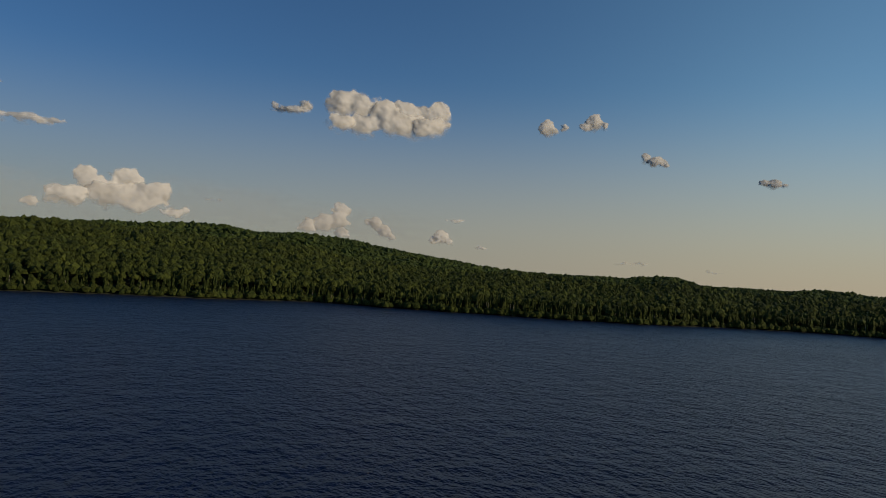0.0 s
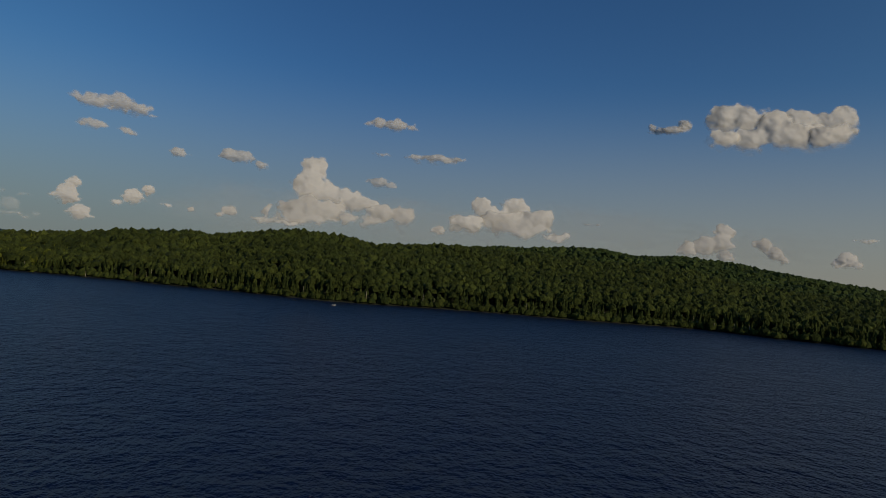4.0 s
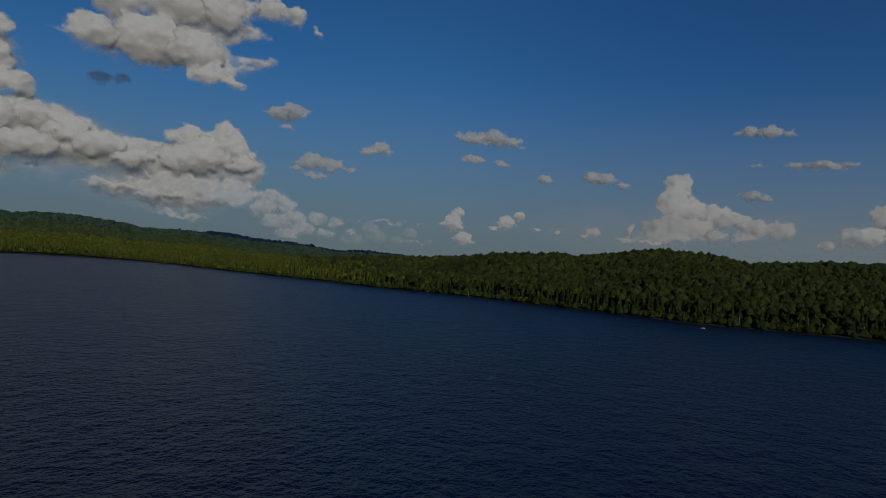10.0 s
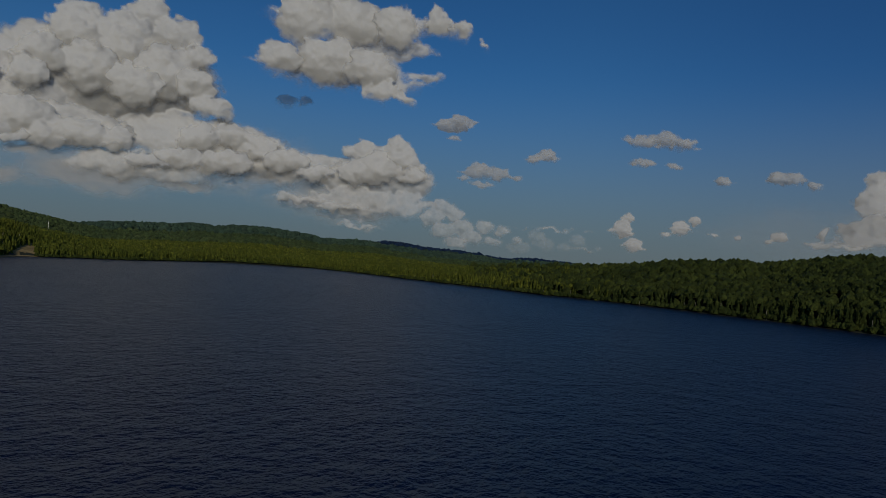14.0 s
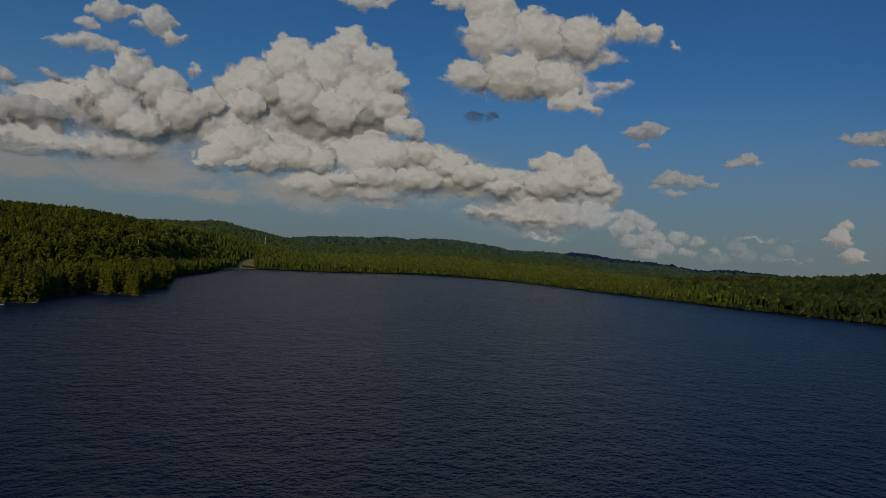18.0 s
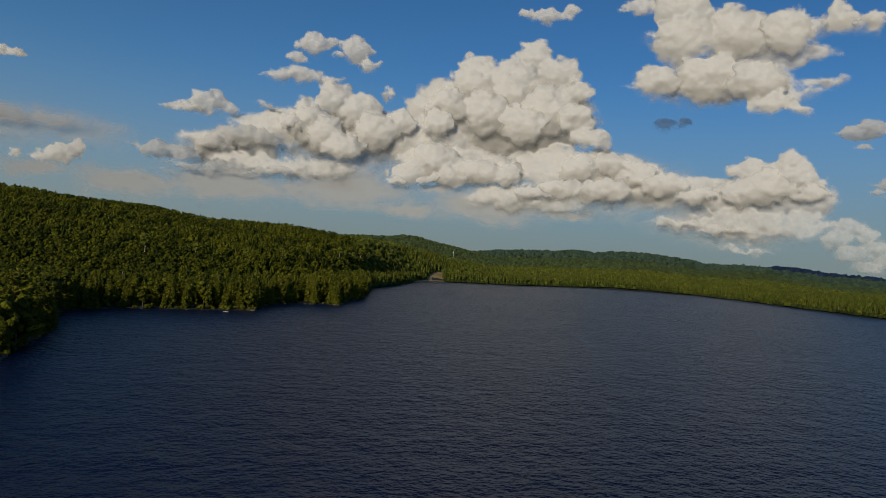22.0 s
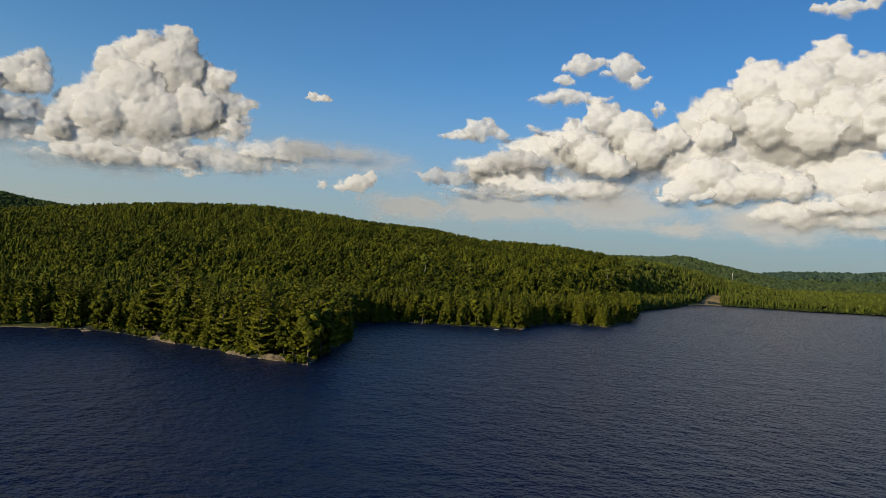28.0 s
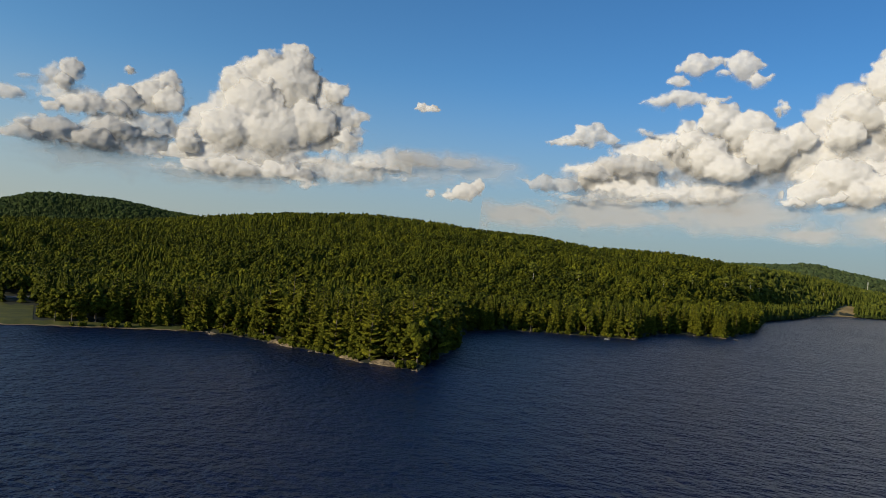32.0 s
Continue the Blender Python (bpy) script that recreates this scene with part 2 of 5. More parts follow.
def stamped(templates, pick, place, size, turn, tone):
    """Copies of template shapes (verts, tris) joined into one pair of arrays, with a tone a vertex."""
    vs, fs, ts, base = [], [], [], 0
    for k, (tv, tf, tt) in enumerate(templates):
        idx = np.nonzero(pick == k)[0]
        if not len(idx):
            continue
        c, s = np.cos(turn[idx])[:, None], np.sin(turn[idx])[:, None]
        x, y, z = tv[:, 0][None], tv[:, 1][None], tv[:, 2][None]
        v = np.stack([(x * c - y * s) * size[idx, 0:1], (x * s + y * c) * size[idx, 0:1], z * size[idx, 1:2]], -1) + place[idx][:, None, :]
        f = tf[None] + (base + np.arange(len(idx)) * len(tv))[:, None, None]
        vs.append(v.reshape(-1, 3)), fs.append(f.reshape(-1, 3))
        ts.append(np.clip(tone[idx][:, None] + tt[None], 0, 1).ravel())
        base += len(idx) * len(tv)
    return np.concatenate(vs), np.concatenate(fs), np.concatenate(ts)


# ---------------------------------------------------------------- the lie of the land
# Bearing and distance of the shore from the lake's middle, then of the hills' crests with the height of their skyline in degrees.
SHORE_NORTH = [(-100, 900), (-60, 800), (-45, 760), (-37, 734), (-33, 718), (-27.7, 677), (-20.8, 614), (-15, 596), (-8, 592), (0, 598), (5, 622), (10, 606),
               (13.4, 591), (20, 598), (27, 592), (34, 588), (38.6, 623), (42.7, 659), (46.6, 692), (51, 750), (56, 803), (60, 847), (64, 934), (68, 1019)]
SHORE_SOUTH = [(71.8, 1140), (75.3, 1300), (78, 1400), (82, 1452), (85, 1450), (88, 1385), (92, 1265), (96, 1230), (98.8, 1190), (100.4, 1060), (101.7, 913), (103.7, 790),
               (104.1, 600), (105.2, 557), (106.2, 503), (107.6, 506), (110, 502), (111.2, 483), (112.7, 429), (113.8, 424), (118.2, 420), (122.7, 415), (126.2, 390),
               (126.6, 311), (129.8, 234), (131.6, 240), (134.8, 248), (138.7, 271), (140.7, 280), (142.9, 298), (145.1, 310), (147.2, 317), (151.2, 319), (160, 325), (180, 400), (260, 900)]
NEAR_NORTH = [(-60, -0.9), (-37, -0.68), (-33, -0.82), (-29, -0.73), (-25.6, -0.36), (-23, -0.10), (-19.7, -0.56), (-17, -0.33), (-12.6, -0.05), (-5.8, -0.22), (-1, -0.06), (2.5, 0.25), (5.7, 1.02),
              (8.8, 1.22), (13, 1.31), (15, 1.52), (20, 1.59), (24.7, 1.72), (28, 1.54), (31, 1.47), (33, 1.84), (37, 1.92), (39, 1.85), (41, 1.42), (43, 1.06), (45, 1.16),
              (47, 1.04), (50, 0.84), (52, 0.46), (54, 0.25), (57.7, -0.05), (60, -0.28), (66, -0.5), (75, -0.6)]
FAR_NORTH = [(-60, -0.3), (-37, -0.22), (-35, 0.12), (-33, 0.11), (-31.4, -0.11), (-29.5, -0.37), (-27.6, -0.22), (-25, -0.04), (-23.9, 0.26), (-23, 0.42), (-21.4, 0.36), (-19.3, 0.08),
             (-12, 0.06), (-8, 0.35), (-5, 0.75), (-2.4, 1.04), (-1, 1.27), (1.3, 1.55), (3.5, 1.80), (6.3, 2.0), (10, 1.88), (12.1, 2.23), (14.8, 2.20), (17.2, 2.05), (20.3, 1.88), (25, 1.5), (35, 0.5), (50, -0.4)]
WEST_FOOT = [(50, -0.6), (60, -0.34), (65, -0.30), (69.4, -0.12), (71.6, 0.14), (73.7, 0.40), (77.8, 0.36), (81.8, 0.66), (85.4, 0.52), (88.8, 0.40), (94, 0.1), (100, -0.4)]
WEST_RANGE = [(62, -0.5), (66, -0.1), (69.5, 0.3), (72, 0.60), (73.7, 0.86), (75.2, 0.94), (76.3, 0.85), (77.5, 0.88), (78.6, 1.12), (80, 1.23), (81.8, 1.39), (83.7, 1.45), (85.4, 1.30),
              (87.7, 1.38), (89, 1.20), (92, 1.15), (95.5, 0.80), (98, 0.6), (104, 0.0)]
WEST_BLUE = [(54, -0.5), (56.5, 0.0), (58.6, 0.18), (60.4, 0.28), (63, 0.12), (65, 0.43), (67, 0.57), (69.5, 0.63), (70.8, 0.86), (72.4, 0.93), (74, 0.7), (80, 0.2)]
SOUTH_HILL = [(90, -0.8), (94.5, -0.1), (97.3, 0.45), (100, 1.0), (104, 1.52), (106.3, 1.68), (108.2, 1.85), (110, 2.08), (113.8, 2.01), (116.5, 2.0), (118.6, 2.27), (120.5, 2.63), (123.2, 2.84),
              (125.5, 3.05), (128.6, 3.28), (131, 3.33), (134.8, 3.46), (138, 3.37), (141.5, 3.16), (144.5, 2.81), (147.8, 2.3), (150, 1.9), (155, 1.3), (162, 1.0), (175, 0.5)]
SOUTH_FAR = [(90, -0.3), (95.5, 0.70), (97.3, 1.10), (98.5, 1.26), (100, 1.58), (101.3, 1.67), (102.8, 1.55), (106, 1.4), (112, 0.8), (120, 0.0)]
SOUTH_KNOLL = [(138, 0.5), (144.5, 2.0), (147.8, 2.32), (149.9, 2.50), (151.9, 2.86), (153.8, 3.12), (155.7, 3.12), (157.5, 3.10), (159.2, 2.87), (160.8, 2.34), (166, 1.4), (178, 0.2)]
CANOPY = 14.0


def along(pairs, az, default=None):
    a = np.array(pairs, float)
    return np.interp(az, a[:, 0], a[:, 1], *((default, default) if default is not None else ()))


def shore_at(az):
    s = np.where(az < 70, along(SHORE_NORTH, az), along(SHORE_SOUTH, az))
    s = np.where((az > 68) & (az < 71.8), 1019 + (az - 68) / 3.8 * 121, s)
    return s + 5.0 * (value_noise(np.stack([az * 1.7, 0 * az, 0 * az], -1)) - 0.5) * np.clip(s / 500, 0.4, 2)


# crest line, distance, canopy over it
# where the south hill's slope begins, and how far off its crest stands
SOUTH_FOOT = [(92, 1320), (97, 1230), (99, 1200), (100, 1170), (101, 1110), (103.5, 930), (105, 790), (108, 650), (112, 550), (116, 480), (120, 470)]
SOUTH_TOP = [(92, 1600), (97, 1500), (100, 1380), (103, 1200), (106, 1020), (112, 930)]
CRESTS = [(NEAR_NORTH, 420.0, None), (WEST_FOOT, None, 2150.0), (FAR_NORTH, None, 1750.0), (SOUTH_HILL, 470.0, 930.0), (SOUTH_KNOLL, None, 1500.0),
          (SOUTH_FAR, None, 2500.0), (WEST_RANGE, None, 3200.0), (WEST_BLUE, None, 4200.0)]


def land_height(az, r):
    """Height of the ground at bearings and distances (arrays of one shape)."""
    shape = az.shape
    az, r = az.ravel(), r.ravel()
    s = shore_at(az)
    xy = np.stack([-np.sin(np.radians(az)) * r, np.cos(np.radians(az)) * r, 0 * r], -1)
    d = r - s
    z = np.where(d < 0, np.maximum(d * 0.12, -4.0), np.minimum(d * 0.12, 1.2 + 0.012 * np.clip(d, 0, 400)))
    for pairs, behind, dist in CRESTS:
        # the tree tops of the farther ridges stand higher over their ground
        el = along(pairs, az, -2.5) - (0.15 if pairs is WEST_RANGE or pairs is WEST_BLUE or pairs is FAR_NORTH else 0.0)
        rc = np.full_like(r, dist) if dist else s * 0.82 + behind
        rc = np.maximum(rc, s + (300 if behind and dist else 120))
        top = np.maximum(EYE[2] + rc * np.tan(np.radians(el)) - CANOPY, 0.0)
        foot = np.maximum(s, behind) if behind and dist else s
        if pairs is SOUTH_HILL:
            foot = np.maximum(s, along(SOUTH_FOOT, az))
            rc = np.maximum(along(SOUTH_TOP, az), foot + 120)
            top = np.maximum(EYE[2] + rc * np.tan(np.radians(el)) - CANOPY, 0.0)
        u = np.clip((r - foot) / (rc - foot), 0, 1) if behind else np.clip((r - rc * 0.62) / (rc * 0.38), 0, 1)
        rise = u * (1.5 - 0.5 * u) if behind else u * u * (3 - 2 * u)
        back = np.clip((r - rc) / (0.35 * rc), 0, 1)
        h = top * rise * (1 - back * back * (3 - 2 * back))
        z = np.where(d > 0, np.maximum(z, h), z)
    rough = (fbm(xy / 90.0, 3, 5) - 0.5) * np.clip(d / 60, 0, 1) * 7.0
    return (z + np.where(d > 0, rough * np.clip(z / 12, 0, 1), 0)).reshape(shape)


def build_ground():
    az = np.concatenate([np.arange(-45, 168, 0.5), np.arange(168, 315, 3.0)])
    rr = np.concatenate([[0, 120, 200], np.arange(225, 420, 10), np.arange(420, 760, 14), np.arange(760, 1500, 28), np.arange(1500, 4700, 110), [4800, 9000, 30000]])
    A, R = np.meshgrid(az, rr, indexing="ij")
    wrapped = np.where(A > 265, A - 360, A)
    Z = land_height(wrapped, R)
    Z[:, R[0] > 4700] = 0.0
    v = np.stack([-np.sin(np.radians(A)) * R, np.cos(np.radians(A)) * R, Z], -1).reshape(-1, 3)
    n, k = len(az), len(rr)
    i, j = np.meshgrid(np.arange(n), np.arange(k - 1), indexing="ij")
    a, b, c, d = i * k + j, ((i + 1) % n) * k + j, ((i + 1) % n) * k + j + 1, i * k + j + 1
    tris = np.concatenate([np.stack([a, d, c], -1).reshape(-1, 3), np.stack([a, c, b], -1).reshape(-1, 3)])
    ob = mesh_object("ground", v, tris, FOREST_FLOOR, True)
    return tagged(ob, "dark forest floor sloping down to the lake shore", "ground", kind="structure")


def build_water():
    n = 96
    ang = np.linspace(0, 2 * np.pi, n, endpoint=False)
    v = [(0, 0, 0)] + [(math.cos(a) * r, math.sin(a) * r, 0) for r in (400, 1700) for a in ang]
    t = []
    for i in range(n):
        j = (i + 1) % n
        t += [(0, 1 + i, 1 + j), (1 + i, 1 + n + i, 1 + n + j), (1 + i, 1 + n + j, 1 + j)]
    ob = mesh_object("water", v, t, WATER)
    return tagged(ob, "dark blue lake water with small wind ripples", "lake", kind="structure")


build_ground()
build_water()


# ---------------------------------------------------------------- woods
def spire(sides, tiers, seed):
    """A conifer of stacked jagged skirts, one metre high and about one wide."""
    rng = np.random.default_rng(seed)
    v, f, t = [], [], []
    for k in range(tiers):
        z0, z1 = 0.06 + 0.80 * k / tiers, min(1.0, 0.06 + 0.80 * k / tiers + 1.45 * 0.9 / tiers)
        rad = 0.5 * (1 - 0.90 * k / tiers) ** 0.62
        b = len(v)
        for s in range(sides):
            a = 2 * math.pi * (s + 0.5 * (k % 2) + rng.uniform(-0.2, 0.2)) / sides
            q = rad * (rng.uniform(0.55, 0.8) if s % 2 else rng.uniform(0.9, 1.2))
            v.append((math.cos(a) * q, math.sin(a) * q, z0 + rng.uniform(-0.03, 0.03)))
            t.append(rng.uniform(-0.1, 0.1))
        v.append((rng.uniform(-0.02, 0.02), rng.uniform(-0.02, 0.02), z1))
        t.append(0.05)
        for s in range(sides):
            f.append((b + s, b + (s + 1) % sides, b + sides))
    return np.array(v), np.array(f), np.array(t)


def dome(main, lumps, seed):
    """A broad crown on top of a hidden stem: one uneven mass and a few clumps; one metre high and one wide."""
    rng = np.random.default_rng(seed)
    v, f, t, base = [], [], [], 0
    for k in range(1 + lumps):
        iv, jf = ico(main if k == 0 else 1)
        a, q = rng.uniform(0, 6.28), (0 if k == 0 else rng.uniform(0.2, 0.36))
        size = 0.46 if k == 0 else rng.uniform(0.16, 0.26)
        c = np.array([math.cos(a) * q, math.sin(a) * q, 0.68 if k == 0 else rng.uniform(0.62, 0.9)])
        d = 1 + 0.95 * (value_noise(iv * 2.2 + 9.1 * k + seed) - 0.5)
        # crowns narrow towards their tops
        w = iv * d[:, None] * size * np.stack([1.12 - 0.34 * iv[:, 2]] * 2 + [np.full(len(iv), 0.78)], -1) + c
        jf = jf[iv[jf].mean(1)[:, 2] > -0.5]
        v.append(w), f.append(jf + base), t.append(np.full(len(iv), rng.uniform(-0.15, 0.15)))
        base += len(iv)
    return np.concatenate(v), np.concatenate(f), np.concatenate(t)


def leafy(clumps, seed):
    """A broad crown of many small leaf clumps heaped into an uneven dome; one metre high and one wide."""
    rng = np.random.default_rng(seed)
    iv, jf = ico(1)
    v, f, t, base = [], [], [], 0
    for k in range(clumps):
        u = (k + 0.5) / clumps
        a, z = 2.4 * k + rng.uniform(-0.4, 0.4), 0.42 + 0.52 * u
        q = 0.40 * math.sqrt(max(0.0, 1 - u**1.6)) * rng.uniform(0.7, 1.15)
        size = rng.uniform(0.11, 0.19) * (1.15 - 0.3 * u)
        d = 1 + 1.1 * (value_noise(iv * 2.3 + 7.7 * k + seed) - 0.5)
        w = iv * d[:, None] * size * np.array([1, 1, 0.72]) + np.array([math.cos(a) * q, math.sin(a) * q, z])
        some = jf[iv[jf].mean(1)[:, 2] > -0.35]
        v.append(w), f.append(some + base), t.append(np.full(len(iv), rng.uniform(-0.2, 0.2)))
        base += len(iv)
    return np.concatenate(v), np.concatenate(f), np.concatenate(t)


def cells(az0, az1, r0, r1, step):
    """Uneven planting places: bearings and distances about step metres apart."""
    rng = np.random.default_rng(int(r0 * 7 + az0 * 3 + 11))
    out = []
    r = r0
    while r < r1:
        st = step(r)
        n = max(1, int(radians(az1 - az0) * r / st))
        a = az0 + (np.arange(n) + rng.uniform(0, 1, n)) * (az1 - az0) / n
        out.append(np.stack([a, r + rng.uniform(-0.5, 0.5, n) * st], -1))
        r += st
    return np.concatenate(out)


def place_at(az, r):
    a = np.radians(az)
    return np.stack([-np.sin(a) * r, np.cos(a) * r, land_height(az, r)], -1)


def seen(p, lift=16.0):
    """Whether tree tops at p can be seen from above the lake: not far down behind a nearer crest."""
    az = np.degrees(np.arctan2(-p[:, 0], p[:, 1]))
    r = np.hypot(p[:, 0], p[:, 1])
    slope = (p[:, 2] + lift - EYE[2]) / r
    keep = np.ones(len(p), bool)
    for k in (0.42, 0.5, 0.57, 0.63, 0.69, 0.74, 0.78, 0.82, 0.86, 0.89, 0.92, 0.95, 0.975):
        z = land_height(az, r * k)
        land = r * k > shore_at(az) + 15
        keep &= ~(land & ((z + 11.0 - EYE[2]) / (r * k) > slope + 0.001))
    return keep


FAR_SHAPES = [spire(6, 2, 1), spire(5, 2, 2), dome(1, 0, 3), dome(1, 0, 4)]
MID_SHAPES = [spire(9, 6, 5), spire(8, 7, 6), spire(9, 6, 7), spire(10, 5, 12), leafy(13, 8), leafy(16, 9), leafy(11, 10), leafy(15, 11)]
NORTH_SHAPES = [spire(6, 4, 5), spire(6, 4, 6), spire(5, 4, 7), dome(1, 2, 18), dome(1, 3, 19), dome(1, 1, 20), dome(1, 2, 21)]
WEST_SHAPES = [spire(5, 3, 45), spire(6, 3, 46), spire(5, 4, 47), dome(1, 0, 48), dome(1, 1, 49)]


def woods(name, az0, az1, r0, r1, step, shapes, firs, conifer, size, mat, label, setback=1.5, depth=1e9, fade=None):
    rng = np.random.default_rng(int(r0 + az0 * 5 + 77))
    c = cells(az0, az1, r0, r1, step)
    d = c[:, 1] - shore_at(c[:, 0])
    some = (d > setback) & (d < depth)
    c, d = c[some], d[some]
    # the lawn, the road and the dry bank stay open
    open_land = ((c[:, 0] > 158.3) & (d < 82)) | ((c[:, 0] > 157.0) & (d > 100) & (d < 122)) | ((np.abs(c[:, 0] - 99.3 + d * 0.012) < 1.5 - d * 0.014) & (d < 90))
    c, d = c[~open_land], d[~open_land]
    p = place_at(c[:, 0], c[:, 1])
    k = seen(p)
    if fade:
        # thins out over these bearings, where the next kind of wood takes over
        k &= rng.uniform(0, 1, len(p)) < np.interp(c[:, 0], *fade)
    c, d, p = c[k], d[k], p[k]
    patch = fbm(p * np.array([1, 1, 0]) / 70.0, 3, 3)
    fir = rng.uniform(0, 1, len(p)) < np.clip(conifer(d) + (patch - 0.5) * 1.6, 0.04, 0.97) * (firs > 0)
    pick = np.where(fir, rng.integers(0, max(firs, 1), len(p)), rng.integers(firs, len(shapes), len(p)))
    grow = step(c[:, 1]) * rng.uniform(0.85, 1.25, len(p))
    h = rng.uniform(size[0], size[1], len(p)) * np.where(fir, 0.96, 0.86) * np.where(fir, np.clip(0.72 + d / 40, 0, 1), np.clip(0.45 + d / 30, 0, 1))
    wid = np.where(fir, np.minimum(grow * 1.2, h * 0.42), grow * 1.4)
    h = np.where(fir, h, np.maximum(h, wid * 1.3))
    tone = np.clip(rng.normal(0.36, 0.22, len(p)) + (patch - 0.5) * 0.8 + np.where(fir, -0.25, 0.12), 0, 1)
    # a broad crown is no deeper than it is wide; its stem is hidden in the wood
    crown = np.where(fir | (d < 14), h, np.minimum(h, wid * 1.25))
    p[:, 2] += h - crown - np.where(~fir & (d < 14), 0.34 * h + 0.3, 0.5)
    h = crown
    v, f, t = stamped(shapes, pick, p, np.stack([wid, h], -1), rng.uniform(0, 6.28, len(p)), tone)
    ob = mesh_object(name, v, f, mat, False, t)
    return tagged(ob, label, "forest", kind="stuff")


def mix_north(d):
    return np.clip(0.80 - d / 70.0, 0.18, 0.75)


def mix_shore(d):
    return np.clip(0.9 - d / 130.0, 0.26, 0.88)


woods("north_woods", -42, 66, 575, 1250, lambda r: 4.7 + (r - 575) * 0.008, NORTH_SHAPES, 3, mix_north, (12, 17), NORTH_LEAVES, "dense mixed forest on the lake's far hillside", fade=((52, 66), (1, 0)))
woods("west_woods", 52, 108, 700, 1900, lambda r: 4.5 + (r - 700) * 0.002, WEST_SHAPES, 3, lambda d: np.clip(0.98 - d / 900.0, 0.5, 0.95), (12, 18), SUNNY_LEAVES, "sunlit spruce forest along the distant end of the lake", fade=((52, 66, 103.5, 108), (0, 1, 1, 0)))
woods("south_woods", 100, 164, 240, 1000, lambda r: 4.9 + (r - 240) * 0.002, MID_SHAPES, 4, mix_shore, (14, 21), LEAVES, "dense green mixed forest on the near hill", 24.0, fade=((100, 108), (0, 1)))
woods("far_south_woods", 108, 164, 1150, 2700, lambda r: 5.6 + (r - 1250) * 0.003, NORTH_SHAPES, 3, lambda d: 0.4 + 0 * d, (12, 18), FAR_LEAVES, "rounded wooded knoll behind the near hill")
woods("far_west_woods", 58, 108, 1850, 2700, lambda r: 8.4 + (r - 1850) * 0.004, FAR_SHAPES, 2, lambda d: 0.4 + 0 * d, (12, 18), HAZED_FOOT_LEAVES, "wooded foothills beyond the end of the lake")
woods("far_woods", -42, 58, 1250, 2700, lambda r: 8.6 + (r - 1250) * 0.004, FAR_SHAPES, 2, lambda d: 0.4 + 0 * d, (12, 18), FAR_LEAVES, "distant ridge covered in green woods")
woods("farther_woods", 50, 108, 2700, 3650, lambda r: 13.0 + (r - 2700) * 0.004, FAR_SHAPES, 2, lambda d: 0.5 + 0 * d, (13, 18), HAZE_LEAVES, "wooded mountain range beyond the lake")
woods("farthest_woods", 50, 90, 3650, 4450, lambda r: 18.0, FAR_SHAPES, 2, lambda d: 0.7 + 0 * d, (13, 18), BLUE_HAZE_LEAVES, "distant spruce mountain range tinted blue for haze")
woods("shore_brush", -42, 104.1, 580, 1470, lambda r: 3.6, [dome(1, 0, 31), dome(1, 1, 32)], 0, lambda d: 0 * d, (3.5, 6.5), NORTH_LEAVES, "low green brush hanging over the waterline", 0.4, 7.0)


def pale_stems(az0, az1, count):
    """Pale birch stems standing out along the waterline woods."""
    rng = np.random.default_rng(91)
    az = rng.uniform(az0, az1, count)
    r = shore_at(az) + rng.uniform(1.0, 9.0, count)
    p = place_at(az, r)
    v, f = [], []
    for k in range(4):
        v += [(math.cos(1.571 * k) * 0.5, math.sin(1.571 * k) * 0.5, 0), (math.cos(1.571 * k) * 0.22, math.sin(1.571 * k) * 0.22, 1)]
        a, b = 2 * k, 2 * ((k + 1) % 4)
        f += [(a, b, b + 1), (a, b + 1, a + 1)]
    v, f, t = stamped([(np.array(v), np.array(f), np.zeros(8))], np.zeros(count, int), p, np.stack([rng.uniform(0.22, 0.4, count), rng.uniform(5, 11, count)], -1), rng.uniform(0, 6, count), np.zeros(count))
    return tagged(mesh_object("birch_stems", v, f, DEAD_WOOD), "pale thin birch stems along the waterline", "tree trunks", kind="stuff")


pale_stems(-40, 70, 60)


# ---------------------------------------------------------------- single trees along the near shore
def joined(pieces):
    v, f, t, base = [], [], [], 0
    for pv, pf, pt in pieces:
        v.append(pv), f.append(np.asarray(pf) + base), t.append(np.full(len(pv), pt))
        base += len(pv)
    return np.concatenate(v), np.concatenate(f), np.concatenate(t)


def stem(height, r0, r1, sides=7, bend=0.0, seed=0):
    rng = np.random.default_rng(seed)
    rings, v, f = 6, [], []
    for k in range(rings):
        u = k / (rings - 1)
        ox, oy = bend * height * u * u + rng.uniform(-0.04, 0.04), rng.uniform(-0.04, 0.04)
        r = r0 + (r1 - r0) * u
        v += [(ox + math.cos(6.2832 * s / sides) * r, oy + math.sin(6.2832 * s / sides) * r, height * u - (0.8 if k == 0 else 0)) for s in range(sides)]
    for k in range(rings - 1):
        for s in range(sides):
            a, b = k * sides + s, k * sides + (s + 1) % sides
            f += [(a, b, b + sides), (a, b + sides, a + sides)]
    return np.array(v), np.array(f)


